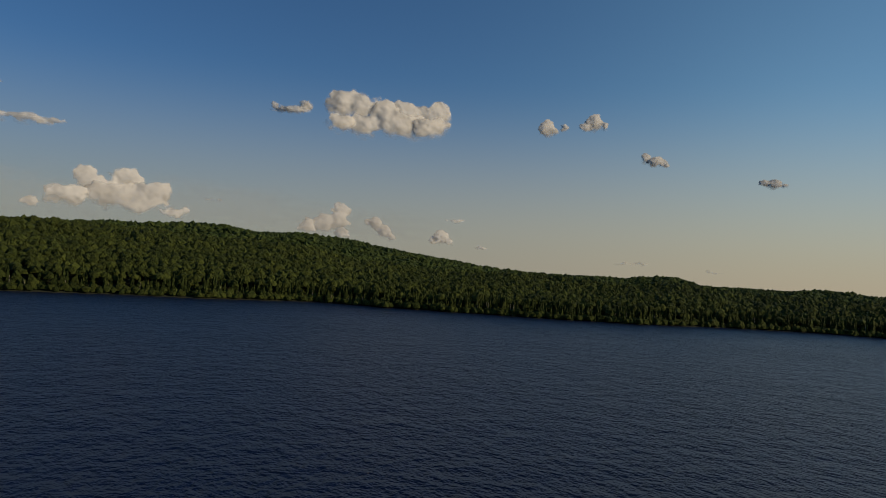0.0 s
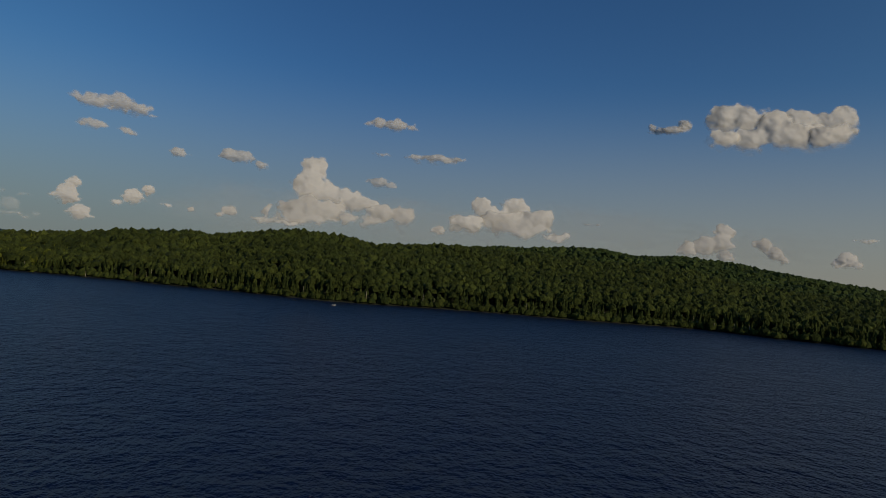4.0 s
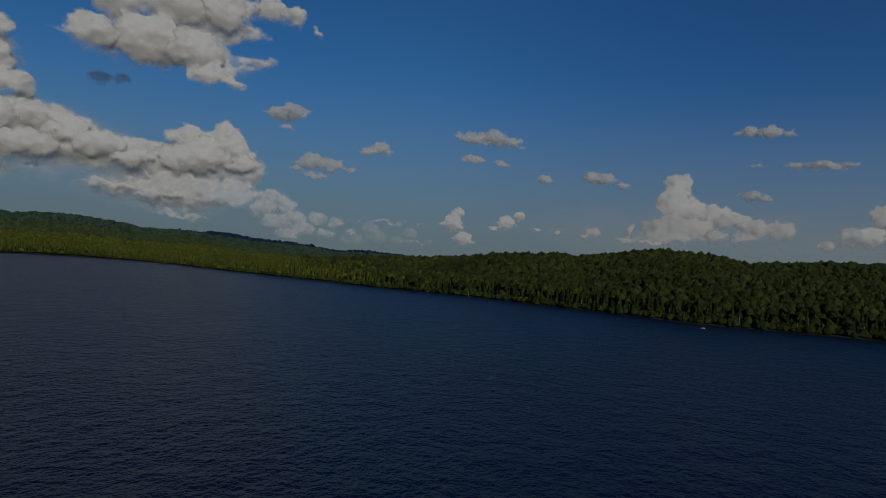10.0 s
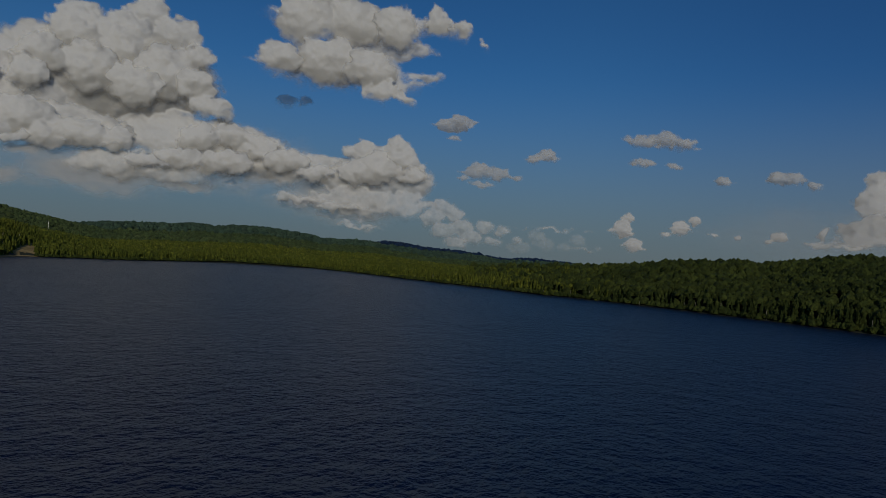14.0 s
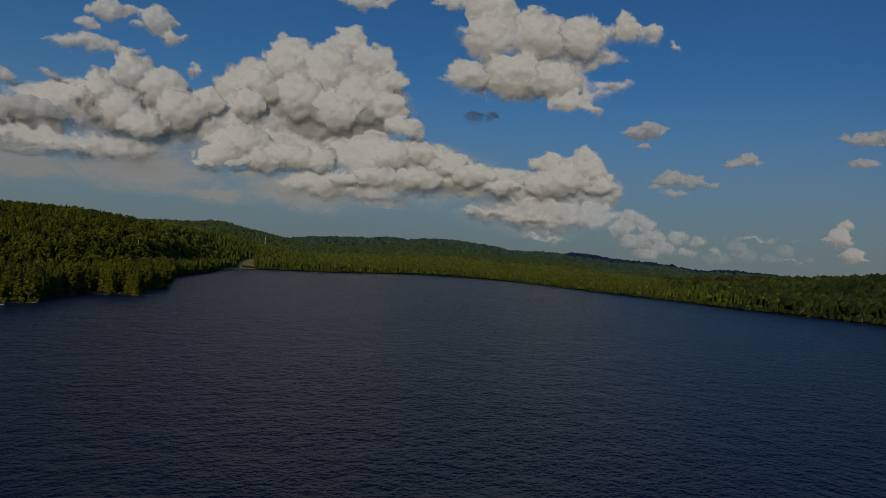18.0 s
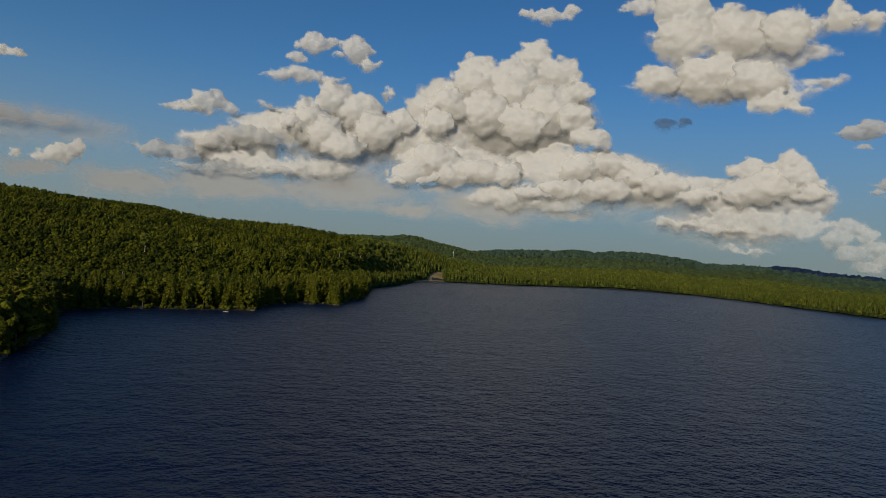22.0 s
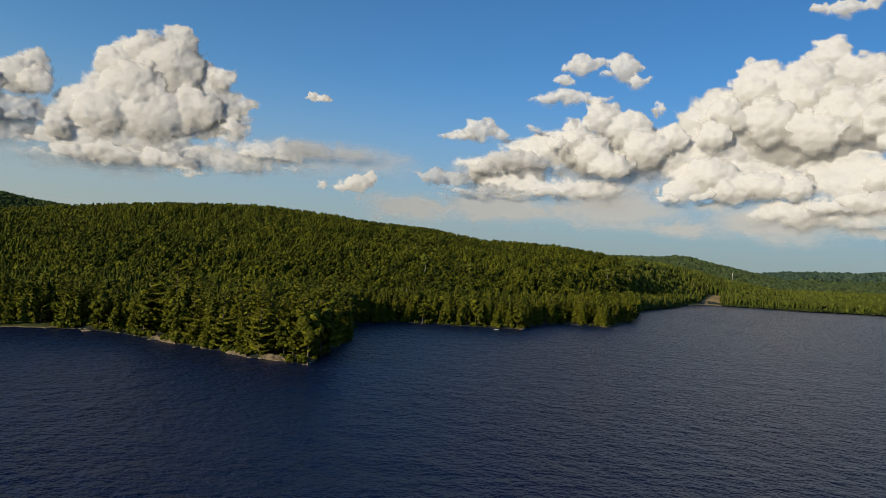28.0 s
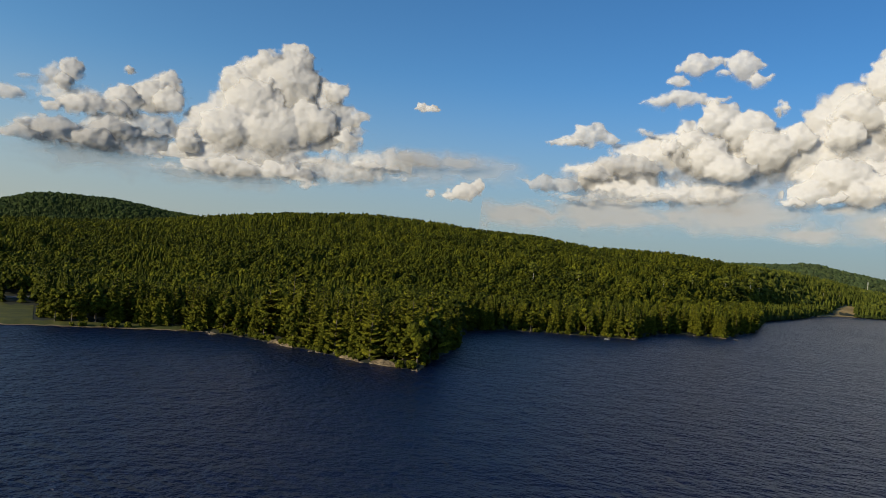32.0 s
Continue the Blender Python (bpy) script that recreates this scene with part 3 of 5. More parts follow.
def bough(base, way, length, width, droop, rng):
    """One branch of needles: a sagging ridge with ragged sides."""
    side = np.array([-way[1], way[0], 0.0])
    p = [base]
    v = []
    for u in (0.0, 0.35, 0.7, 1.0):
        c = base + way * length * u + np.array([0, 0, -droop * length * u**1.5 + 0.12 * length * u])
        w = width * (0.35, 1.0, 0.75, 0.06)[int(u * 3 + 0.1)] * rng.uniform(0.75, 1.2)
        v += [c + np.array([0, 0, 0.32 * width]), c + side * w - np.array([0, 0, 0.6 * w]), c - side * w - np.array([0, 0, 0.6 * w])]
    f = []
    for k in range(3):
        a, b = 3 * k, 3 * k + 3
        f += [(a, b, b + 1), (a, b + 1, a + 1), (a, a + 2, b + 2), (a, b + 2, b)]
    return np.array(v), np.array(f)


def spruce_crown(h, wide, seed):
    rng = np.random.default_rng(seed)
    out = []
    tiers = 19
    for k in range(tiers):
        u = k / tiers
        z, reach = h * (0.07 + 0.90 * u), wide * 0.5 * (1 - u) ** 0.8 + 0.25
        for s in range(9 if u < 0.7 else 6):
            a = rng.uniform(0, 6.2832)
            way = np.array([math.cos(a), math.sin(a), 0.0])
            ln = reach * rng.uniform(0.7, 1.15)
            out.append((*bough(np.array([0, 0, z + rng.uniform(-0.3, 0.3)]), way, ln, 0.27 * ln + 0.12, rng.uniform(0.25, 0.5), rng), rng.uniform(0.2, 0.7)))
    tip, tf = bough(np.array([0, 0, h * 0.93]), np.array([0.02, 0, 1.0]), h * 0.08, 0.18, 0.0, rng)
    out.append((tip, tf, 0.5))
    return joined(out)


def clump(c, size, rng, level=1):
    iv, jf = ico(level)
    d = 1 + 0.9 * (value_noise(iv * 2.1 + rng.uniform(0, 90)) - 0.5)
    return iv * d[:, None] * size + c, jf, rng.uniform(0.15, 0.85)


def pine_crown(h, wide, seed):
    """Sprays of needles on upswept boughs, open, uneven and pointed."""
    rng = np.random.default_rng(seed)
    out = []
    for k in range(22):
        u = k / 22
        reach = wide * 0.5 * (1 - u) ** 0.72 * rng.uniform(0.75, 1.15) + 0.3
        for s in range(6):
            a = rng.uniform(0, 6.2832)
            z = h * (0.06 + 0.92 * u + rng.uniform(-0.03, 0.03))
            ln = reach * rng.uniform(0.5, 1.2)
            way = np.array([math.cos(a), math.sin(a), 0.0])
            up = rng.uniform(-0.35, 0.1)
            out.append((*bough(np.array([0, 0, z]), way, ln, 0.19 * ln + 0.14, up, rng), rng.uniform(0.2, 0.95)))
            if s % 2 == 0:
                q = rng.uniform(0.6, 0.95)
                c = np.array([0, 0, z - up * ln * q]) + way * ln * q
                out.append(clump(c, np.array([1, 1, 0.9]) * (0.13 * ln + 0.16), rng))
    return joined(out)


def broad_crown(h, wide, seed):
    rng = np.random.default_rng(seed)
    out = []
    for k in range(46):
        w = rng.normal(0, 1, 3)
        w /= np.linalg.norm(w)
        rad = rng.uniform(0.55, 1.0)
        c = np.array([0, 0, h * 0.60]) + w * rad * np.array([wide * 0.42, wide * 0.42, h * 0.36])
        out.append(clump(c, wide * rng.uniform(0.09, 0.18) * np.array([1, 1, 0.85]), rng))
    return joined(out)


def bush_crown(h, wide, seed):
    rng = np.random.default_rng(seed)
    return joined([clump(np.array([rng.uniform(-0.35, 0.35) * wide, rng.uniform(-0.35, 0.35) * wide, h * rng.uniform(0.25, 0.75)]), wide * rng.uniform(0.14, 0.26) * np.ones(3), rng) for _ in range(26)])


def tree(name, label, crown, h, wide, seed, mat, bark=None, bend=0.0):
    root = new(name)
    tv, tf = stem(h * 0.93, 0.013 * h + 0.05, 0.03, 7, bend, seed)
    trunk = mesh_object("trunk", tv, tf, bark or BARK, True)
    v, f, t = crown(h, wide, seed)
    leafy = mesh_object("crown", v, f, mat, False, t)
    trunk.parent = leafy.parent = root
    return tagged(root, label, "tree", "trees along the near shore")


def snag(h, seed):
    """A bare dead trunk with broken branches."""
    rng = np.random.default_rng(seed)
    root = tagged(new("dead_tree"), "bare grey dead tree trunk with broken branches", "dead tree", "dead trees")
    tv, tf = stem(h, 0.22, 0.06, 6, rng.uniform(-0.06, 0.06), seed)
    mesh_object("trunk", tv, tf, DEAD_WOOD, True).parent = root
    for k in range(5):
        bv, bf = stem(rng.uniform(0.8, 2.0), 0.05, 0.015, 4, 0.1, seed + k)
        ob = mesh_object("branch", bv, bf, DEAD_WOOD, True)
        ob.parent = root
        ob.matrix_local = pose(0, 0, h * rng.uniform(0.35, 0.95), rng.uniform(45, 85), 0, rng.uniform(0, 360))
    return root


def birch_crown(h, wide, seed):
    """A small leafy head on the top third of a long bare stem."""
    rng = np.random.default_rng(seed)
    out = []
    for k in range(24):
        w = rng.normal(0, 1, 3)
        w /= np.linalg.norm(w)
        c = np.array([0, 0, h * 0.80]) + w * rng.uniform(0.4, 1.0) * np.array([wide * 0.40, wide * 0.40, h * 0.19])
        out.append(clump(c, wide * rng.uniform(0.12, 0.2) * np.array([1, 1, 0.9]), rng))
    return joined(out)


SPRUCES = [tree("spruce_tree", "dark green spruce with drooping boughs by the shore", spruce_crown, 20, 5.6 + 0.7 * k, 100 + k, NEEDLES) for k in range(4)]
PINES = [tree("pine_tree", "tall sunlit white pine with layered level boughs", pine_crown, 23, 8.5 + 0.8 * k, 200 + k, NEEDLES, None, 0.02 * (k - 1)) for k in range(4)]
BROADS = [tree("broadleaf_tree", "bright green leafy tree among the spruces", broad_crown, 15, 7.5 + k, 300 + k, LEAVES) for k in range(3)]
BUSHES = [tree("bush", "low rounded green bush at the water's edge", bush_crown, 3.2, 4.0 + k, 400 + k, LEAVES) for k in range(2)]
BIRCHES = [tree("birch_tree", "tall birch with a bare pale trunk and small leafy top", birch_crown, 24, 6.0 + k, 500 + k, SUNNY_LEAVES, PALE_BARK) for k in range(2)]
for ob in SPRUCES + PINES + BROADS + BUSHES + BIRCHES:
    ob.location = bearing(170, 520, 0)
USED = {}


def plant(kind, az, r, size, turn, wide=1.0):
    """Sets a tree of a kind on the ground; the first of each kind is the original itself."""
    z = float(land_height(np.array([az]), np.array([r]))[0]) - 0.15
    p = bearing(az, r, z)
    m = pose(p.x, p.y, p.z, 0, 0, turn) @ Matrix.Diagonal((size * wide, size * wide, size, 1))
    if kind.name in USED:
        return copy_thing(kind, m)
    USED[kind.name] = True
    kind.matrix_basis = m
    return kind


def shore_trees():
    rng = np.random.default_rng(7)
    c = cells(104.15, 161.5, 236, 640, lambda r: 5.0)
    d = c[:, 1] - shore_at(c[:, 0])
    k = (d > 1.8) & (d < 24.5)
    for (az, r), dd in zip(c[k], d[k]):
        lawn = az > 147.5
        if lawn and dd < (9 if rng.uniform() < 0.7 else 4.5):
            continue
        if az > 158.4 and dd < 40:
            continue
        if rng.uniform() < 0.12:
            continue
        head = 128.5 < az < 142
        u = rng.uniform()
        if head:
            kind = PINES if u < 0.50 else SPRUCES if u < 0.85 else BROADS
        elif az > 142:
            kind = SPRUCES if u < 0.6 else PINES if u < 0.75 else BROADS
        else:
            kind = SPRUCES if u < 0.72 else PINES if u < 0.86 else BROADS
        size = rng.uniform(0.72, 1.02) * (0.8 + 0.2 * min(1, dd / 10)) * (0.95 if az < 128 else 1.16 if head else 1.05)
        plant(kind[rng.integers(len(kind))], az, r, size, rng.uniform(0, 360), rng.uniform(0.85, 1.15))
    edge = np.arange(104.2, 156.5, 0.55)
    for az in edge:
        if rng.uniform() < (0.25 if az < 147 else 0.5):
            continue
        az = az + rng.uniform(-0.2, 0.2)
        r = float(shore_at(np.array([az]))[0]) + rng.uniform(1.0, 3.2)
        plant(BUSHES[rng.integers(2)], az, r, rng.uniform(0.6, 1.25), rng.uniform(0, 360))


def slope_birches():
    """Birches standing out of the wood half-way up the slope, with pale bare trunks."""
    rng = np.random.default_rng(41)
    for az, el in ((108.8, -1.5), (106.4, -1.25), (105.9, -1.2), (105.3, -1.2), (104.7, -1.15), (104.1, -1.1), (103.3, -1.05), (102.4, -1.0), (110.9, -1.7), (113.6, -1.9), (99.9, -0.95), (98.9, -0.85), (117.4, -2.0), (121.0, -2.2)):
        r = np.arange(shore_at(np.array([az]))[0] + 25, 1500.0, 5.0)
        rise = np.degrees(np.arctan2(land_height(np.full_like(r, az), r) - EYE[2], r))
        plant(BIRCHES[rng.integers(2)], az, float(r[np.argmax(rise > el)]), rng.uniform(0.85, 1.1), rng.uniform(0, 360))


shore_trees()
slope_birches()


# ---------------------------------------------------------------- shore, boats and other single things
PAINT_WHITE = plain_material("white_paint", (0.52, 0.52, 0.50), (0.66, 0.66, 0.64), 0.5, 0.45, 0.005)
ALUMINIUM = plain_material("dull_aluminium", (0.30, 0.31, 0.32), (0.42, 0.43, 0.44), 0.8, 0.4, 0.004)
DARK_PLASTIC = plain_material("black_plastic", (0.015, 0.015, 0.016), (0.03, 0.03, 0.032), 2.0, 0.4, 0.003)
PLANK = plain_material("weathered_plank", (0.20, 0.18, 0.15), (0.36, 0.33, 0.29), 1.2, 0.85, 0.01)
DRY_GRASS = plain_material("dry_grass", (0.17, 0.125, 0.05), (0.32, 0.23, 0.10), 0.05, 0.95, 0.1, 10)
ASPHALT = plain_material("asphalt", (0.10, 0.10, 0.10), (0.17, 0.165, 0.16), 0.3, 0.9, 0.01)


def box(x, y, z, sx, sy, sz):
    v = np.array([(x + i * sx / 2, y + j * sy / 2, z + k * sz / 2) for i in (-1, 1) for j in (-1, 1) for k in (-1, 1)])
    f = np.array([(0, 1, 3), (0, 3, 2), (4, 6, 7), (4, 7, 5), (0, 4, 5), (0, 5, 1), (2, 3, 7), (2, 7, 6), (0, 2, 6), (0, 6, 4), (1, 5, 7), (1, 7, 3)])
    return v, f


def part(name, vf, mat, parent, label="", smooth=False):
    ob = mesh_object(name, vf[0], vf[1], mat, smooth)
    ob.parent = parent
    return tagged(ob, label) if label else ob


def hull(length, beam, depth):
    """An open boat's shell, pointed at the bow, with thickness."""
    v, f, n = [], [], 9
    for inner in (0, 1):
        for k in range(n):
            u = k / (n - 1)
            x = (u - 0.5) * length
            w = beam / 2 * min(1.0, (1 - u**3.2) * 1.15) + 0.02
            t = 0.05 * inner
            rise = 0.25 * u**3
            v += [(x, -w + t, depth + rise), (x, -w * 0.75 + t, 0.12 * depth + rise * 0.6 + t), (x, 0, t + rise * 0.5), (x, w * 0.75 - t, 0.12 * depth + rise * 0.6 + t), (x, w - t, depth + rise)]
    for inner in (0, 1):
        b = inner * n * 5
        for k in range(n - 1):
            for s in range(4):
                p, q = b + k * 5 + s, b + (k + 1) * 5 + s
                f += [(p, p + 1, q + 1), (p, q + 1, q)]
    for k in range(n - 1):
        for s in (0, 4):
            p, q = k * 5 + s, (k + 1) * 5 + s
            f += [(p, q, q + n * 5), (p, q + n * 5, p + n * 5)]
    f += [(0, 4, 4 + n * 5), (0, 4 + n * 5, n * 5), (0, 1, 2), (0, 2, 4), (2, 3, 4)]
    return np.array(v), np.array(f)


def boat(az, r, turn, length, label, mat):
    root = tagged(new("motor_boat"), label, "boat", "boats on the lake")
    p = bearing(az, r, -0.12)
    root.matrix_basis = pose(p.x, p.y, p.z, 0, 0, turn)
    part("hull", hull(length, length * 0.34, 0.42), mat, root)
    for x in (-0.25, 0.02, 0.25):
        part("seat", box(x * length, 0, 0.30, 0.28, length * 0.30, 0.06), PLANK, root, "grey bench seat")
    motor = part("outboard_motor", box(-length * 0.53, 0, 0.52, 0.26, 0.22, 0.36), DARK_PLASTIC, root, "black outboard motor")
    part("shaft", box(-length * 0.53, 0, 0.15, 0.10, 0.08, 0.8), DARK_PLASTIC, motor)
    return root


boat(33.7, 545, 38, 2.9, "small white motor boat with benches floating on dark water", PAINT_WHITE)
boat(114.9, 411, 108, 2.8, "pale aluminium fishing boat floating close to the shore", ALUMINIUM)


def raft(az, r, turn):
    root = tagged(new("swim_raft"), "low weathered wooden swim raft floating on the lake", "raft")
    p = bearing(az, r, 0)
    root.matrix_basis = pose(p.x, p.y, p.z, 0, 0, turn)
    for k in range(9):
        part("plank", box(-1.6 + 0.4 * k, 0, 0.36, 0.36, 2.4, 0.05), PLANK, root)
    for y in (-0.8, 0.8):
        part("float", box(0, y, 0.12, 3.4, 0.5, 0.42), DARK_PLASTIC, root, "dark float under the planks")
    return root


def pebble(seed, flat, rough=0.55, level=2):
    iv, jf = ico(level)
    d = 1 + rough * (fbm(iv * 1.3 + seed * 3.7, 3, seed) - 0.5)
    v = iv * d[:, None]
    v[:, 2] = np.clip(v[:, 2], -0.55, 0.75) * flat
    return v, jf


ROCK_MESHES = [mesh_object("shore_rock", *pebble(k + 1, 0.7), ROCK) for k in range(5)]
for ob in ROCK_MESHES:
    tagged(ob, "pale weathered boulder at the water's edge", "rock", "rocks along the shore")
ROCKS_USED = set()


def rock(k, az, r, size, z=0.0):
    p = bearing(az, r, z)
    rr = np.random.default_rng(int(az * 100 + r))
    m = pose(p.x, p.y, p.z, rr.uniform(-10, 10), rr.uniform(-10, 10), rr.uniform(0, 360)) @ Matrix.Diagonal((size * rr.uniform(0.9, 1.6), size, size * rr.uniform(0.6, 0.9), 1))
    if k in ROCKS_USED:
        return copy_thing(ROCK_MESHES[k], m)
    ROCKS_USED.add(k)
    ROCK_MESHES[k].matrix_basis = m
    return ROCK_MESHES[k]


def ledge(az0, az1, width, height, seed, label):
    """A sloping bare rock shelf along the shore between two bearings."""
    n, k = 26, 7
    azs = np.linspace(az0, az1, n)
    s = shore_at(azs)
    v = []
    for i in range(n):
        taper = math.sin(math.pi * (i + 0.3) / (n - 0.4)) ** 0.5
        for j in range(k):
            u = j / (k - 1)
            r = s[i] - 1.6 + u * width * taper
            z = -0.5 + (height * taper + 0.5) * min(1, u * 1.35) ** 0.75
            v.append(bearing(azs[i], r, z)[:])
    v = np.array(v)
    v += (np.stack([fbm(v / 2.2 + o, 4, seed) for o in (0, 9, 21)], -1) - 0.5) * np.array([2.0, 2.0, 1.7])
    i, j = np.meshgrid(np.arange(n - 1), np.arange(k - 1), indexing="ij")
    a, b, c, d = i * k + j, (i + 1) * k + j, (i + 1) * k + j + 1, i * k + j + 1
    t = np.concatenate([np.stack([a, b, c], -1).reshape(-1, 3), np.stack([a, c, d], -1).reshape(-1, 3)])
    base = v.copy()
    base[:, 2] = -1.5
    m = len(v)
    rim = [x * k for x in range(n)] + [(n - 1) * k + x for x in range(1, k)] + [x * k + k - 1 for x in range(n - 2, -1, -1)] + [x for x in range(k - 2, 0, -1)]
    walls = [(p, q, q + m) for p, q in zip(rim, rim[1:] + rim[:1])] + [(p, q + m, p + m) for p, q in zip(rim, rim[1:] + rim[:1])]
    ob = mesh_object("rock_ledge", np.concatenate([v, base]), np.concatenate([t, np.array(walls)]), LEDGE_ROCK)
    return tagged(ob, label, "rock ledge", "rock ledges")


def sheet(name, az0, az1, near, far, lift, mat, label, kind_word, steps=(60, 8)):
    """Ground cover laid on the land between two bearings and two distances behind the shore."""
    n, k = steps
    azs, us = np.linspace(az0, az1, n), np.linspace(0, 1, k)
    A, U = np.meshgrid(azs, us, indexing="ij")
    S = shore_at(A.ravel()).reshape(A.shape)
    wob = (value_noise(np.stack([A.ravel() * 3, 0 * A.ravel(), 0 * A.ravel()], -1), 4).reshape(A.shape) - 0.5) * 0.3
    R = S + near + (far - near) * np.clip(U * (1 + wob), 0, 1.2)
    Z = np.maximum(land_height(A, R), 0.02) + lift
    v = np.stack([-np.sin(np.radians(A)) * R, np.cos(np.radians(A)) * R, Z], -1).reshape(-1, 3)
    i, j = np.meshgrid(np.arange(n - 1), np.arange(k - 1), indexing="ij")
    a, b, c, d = i * k + j, (i + 1) * k + j, (i + 1) * k + j + 1, i * k + j + 1
    t = np.concatenate([np.stack([a, c, b], -1).reshape(-1, 3), np.stack([a, d, c], -1).reshape(-1, 3)])
    ob = mesh_object(name, v, t, mat, True)
    return tagged(ob, label, kind_word, kind="structure")


ledge(131.4, 133.6, 4.0, 1.5, 3, "bare tan rock ledge sloping into the water below pines")
ledge(140.0, 141.8, 4.0, 1.4, 5, "low tan rock ledge at the foot of the trees")
ledge(134.6, 136.2, 3.2, 1.0, 7, "small brown rock shelf at the water's edge")
ledge(105.75, 106.7, 5.0, 0.7, 9, "low pale spit of stone and sand off the point")
ledge(112.5, 113.6, 4.0, 0.6, 11, "low grassy stone shelf at the point")
ledge(129.3, 129.9, 3.0, 0.8, 13, "low rock shelf at the tip of the headland")


def shore_rocks():
    rng = np.random.default_rng(23)
    for az0, az1, count, big in ((129.6, 146.5, 30, 1.1), (104.2, 113.5, 16, 0.9), (113.5, 126.0, 16, 0.8), (146.5, 156, 6, 0.8)):
        for k in range(count):
            az = rng.uniform(az0, az1)
            r = float(shore_at(np.array([az]))[0]) + rng.uniform(-1.2, 1.0)
            rock(int(rng.integers(5)), az, r, big * rng.uniform(0.35, 1.0) ** 1.5 + 0.2, 0.05)


shore_rocks()
rock(1, 141.8, 284.0, 1.1, 0.2)
rock(2, 146.1, 308.0, 1.5, 0.2)
rock(3, 138.5, 266.0, 1.3, 0.2)
raft(105.45, 497, 30)
sheet("lawn", 147.3, 158.6, 0.8, 10.0, 0.10, GRASS, "strip of mown green grass along the shore", "lawn")
sheet("lawn_field", 158.3, 164.0, 0.8, 78.0, 0.10, GRASS, "open sunlit grass clearing by the lake", "lawn", (40, 20))
sheet("beach", 146.8, 164.0, -0.9, 1.3, 0.16, SAND, "narrow sandy beach at the water's edge", "beach", (90, 4))
sheet("road", 157.2, 164.0, 106.0, 116.0, 0.14, ASPHALT, "grey gravel road beyond the grass", "road", (30, 4))
sheet("bank", 97.4, 100.2, 0.8, 125.0, 0.35, DRY_GRASS, "dry brown grassy bank above the shore", "bank", (26, 14))


def tower(az, r, top):
    ground = float(land_height(np.array([az]), np.array([r]))[0])
    h = top - ground
    root = tagged(new("communications_tower"), "slim white communications tower above the tree tops", "tower")
    p = bearing(az, r, ground)
    root.matrix_basis = pose(p.x, p.y, p.z)
    sv, sf = stem(h * 0.86, 0.42, 0.34, 10)
    part("shaft", (sv, sf), PAINT_WHITE, root, "", True)
    cv, cf = stem(h * 0.14, 0.6, 0.55, 10)
    cv[:, 2] = np.maximum(cv[:, 2], 0) + h * 0.86
    part("head", (cv, cf), PAINT_WHITE, root, "wider white head of the tower")
    part("mast", box(0, 0, h + 1.2, 0.25, 0.25, 2.6), DARK_PLASTIC, root, "thin dark mast")
    return root


tower(97.2, 1525.0, 58.0)
for k, (az, r, h) in enumerate(((122.42, 452.0, 17.0), (133.58, 256.0, 11.0), (130.4, 250.0, 11.0), (114.4, 446.0, 15.0), (112.1, 512.0, 15.0), (123.2, 446.0, 13.0), (108.3, 516.0, 14.0), (147.0, 330.0, 10.0))):
    ob = snag(h, 60 + k)
    z = float(land_height(np.array([az]), np.array([r]))[0])
    p = bearing(az, r, z)
    ob.matrix_basis = pose(p.x, p.y, p.z, 0, 0, 40.0 * k)


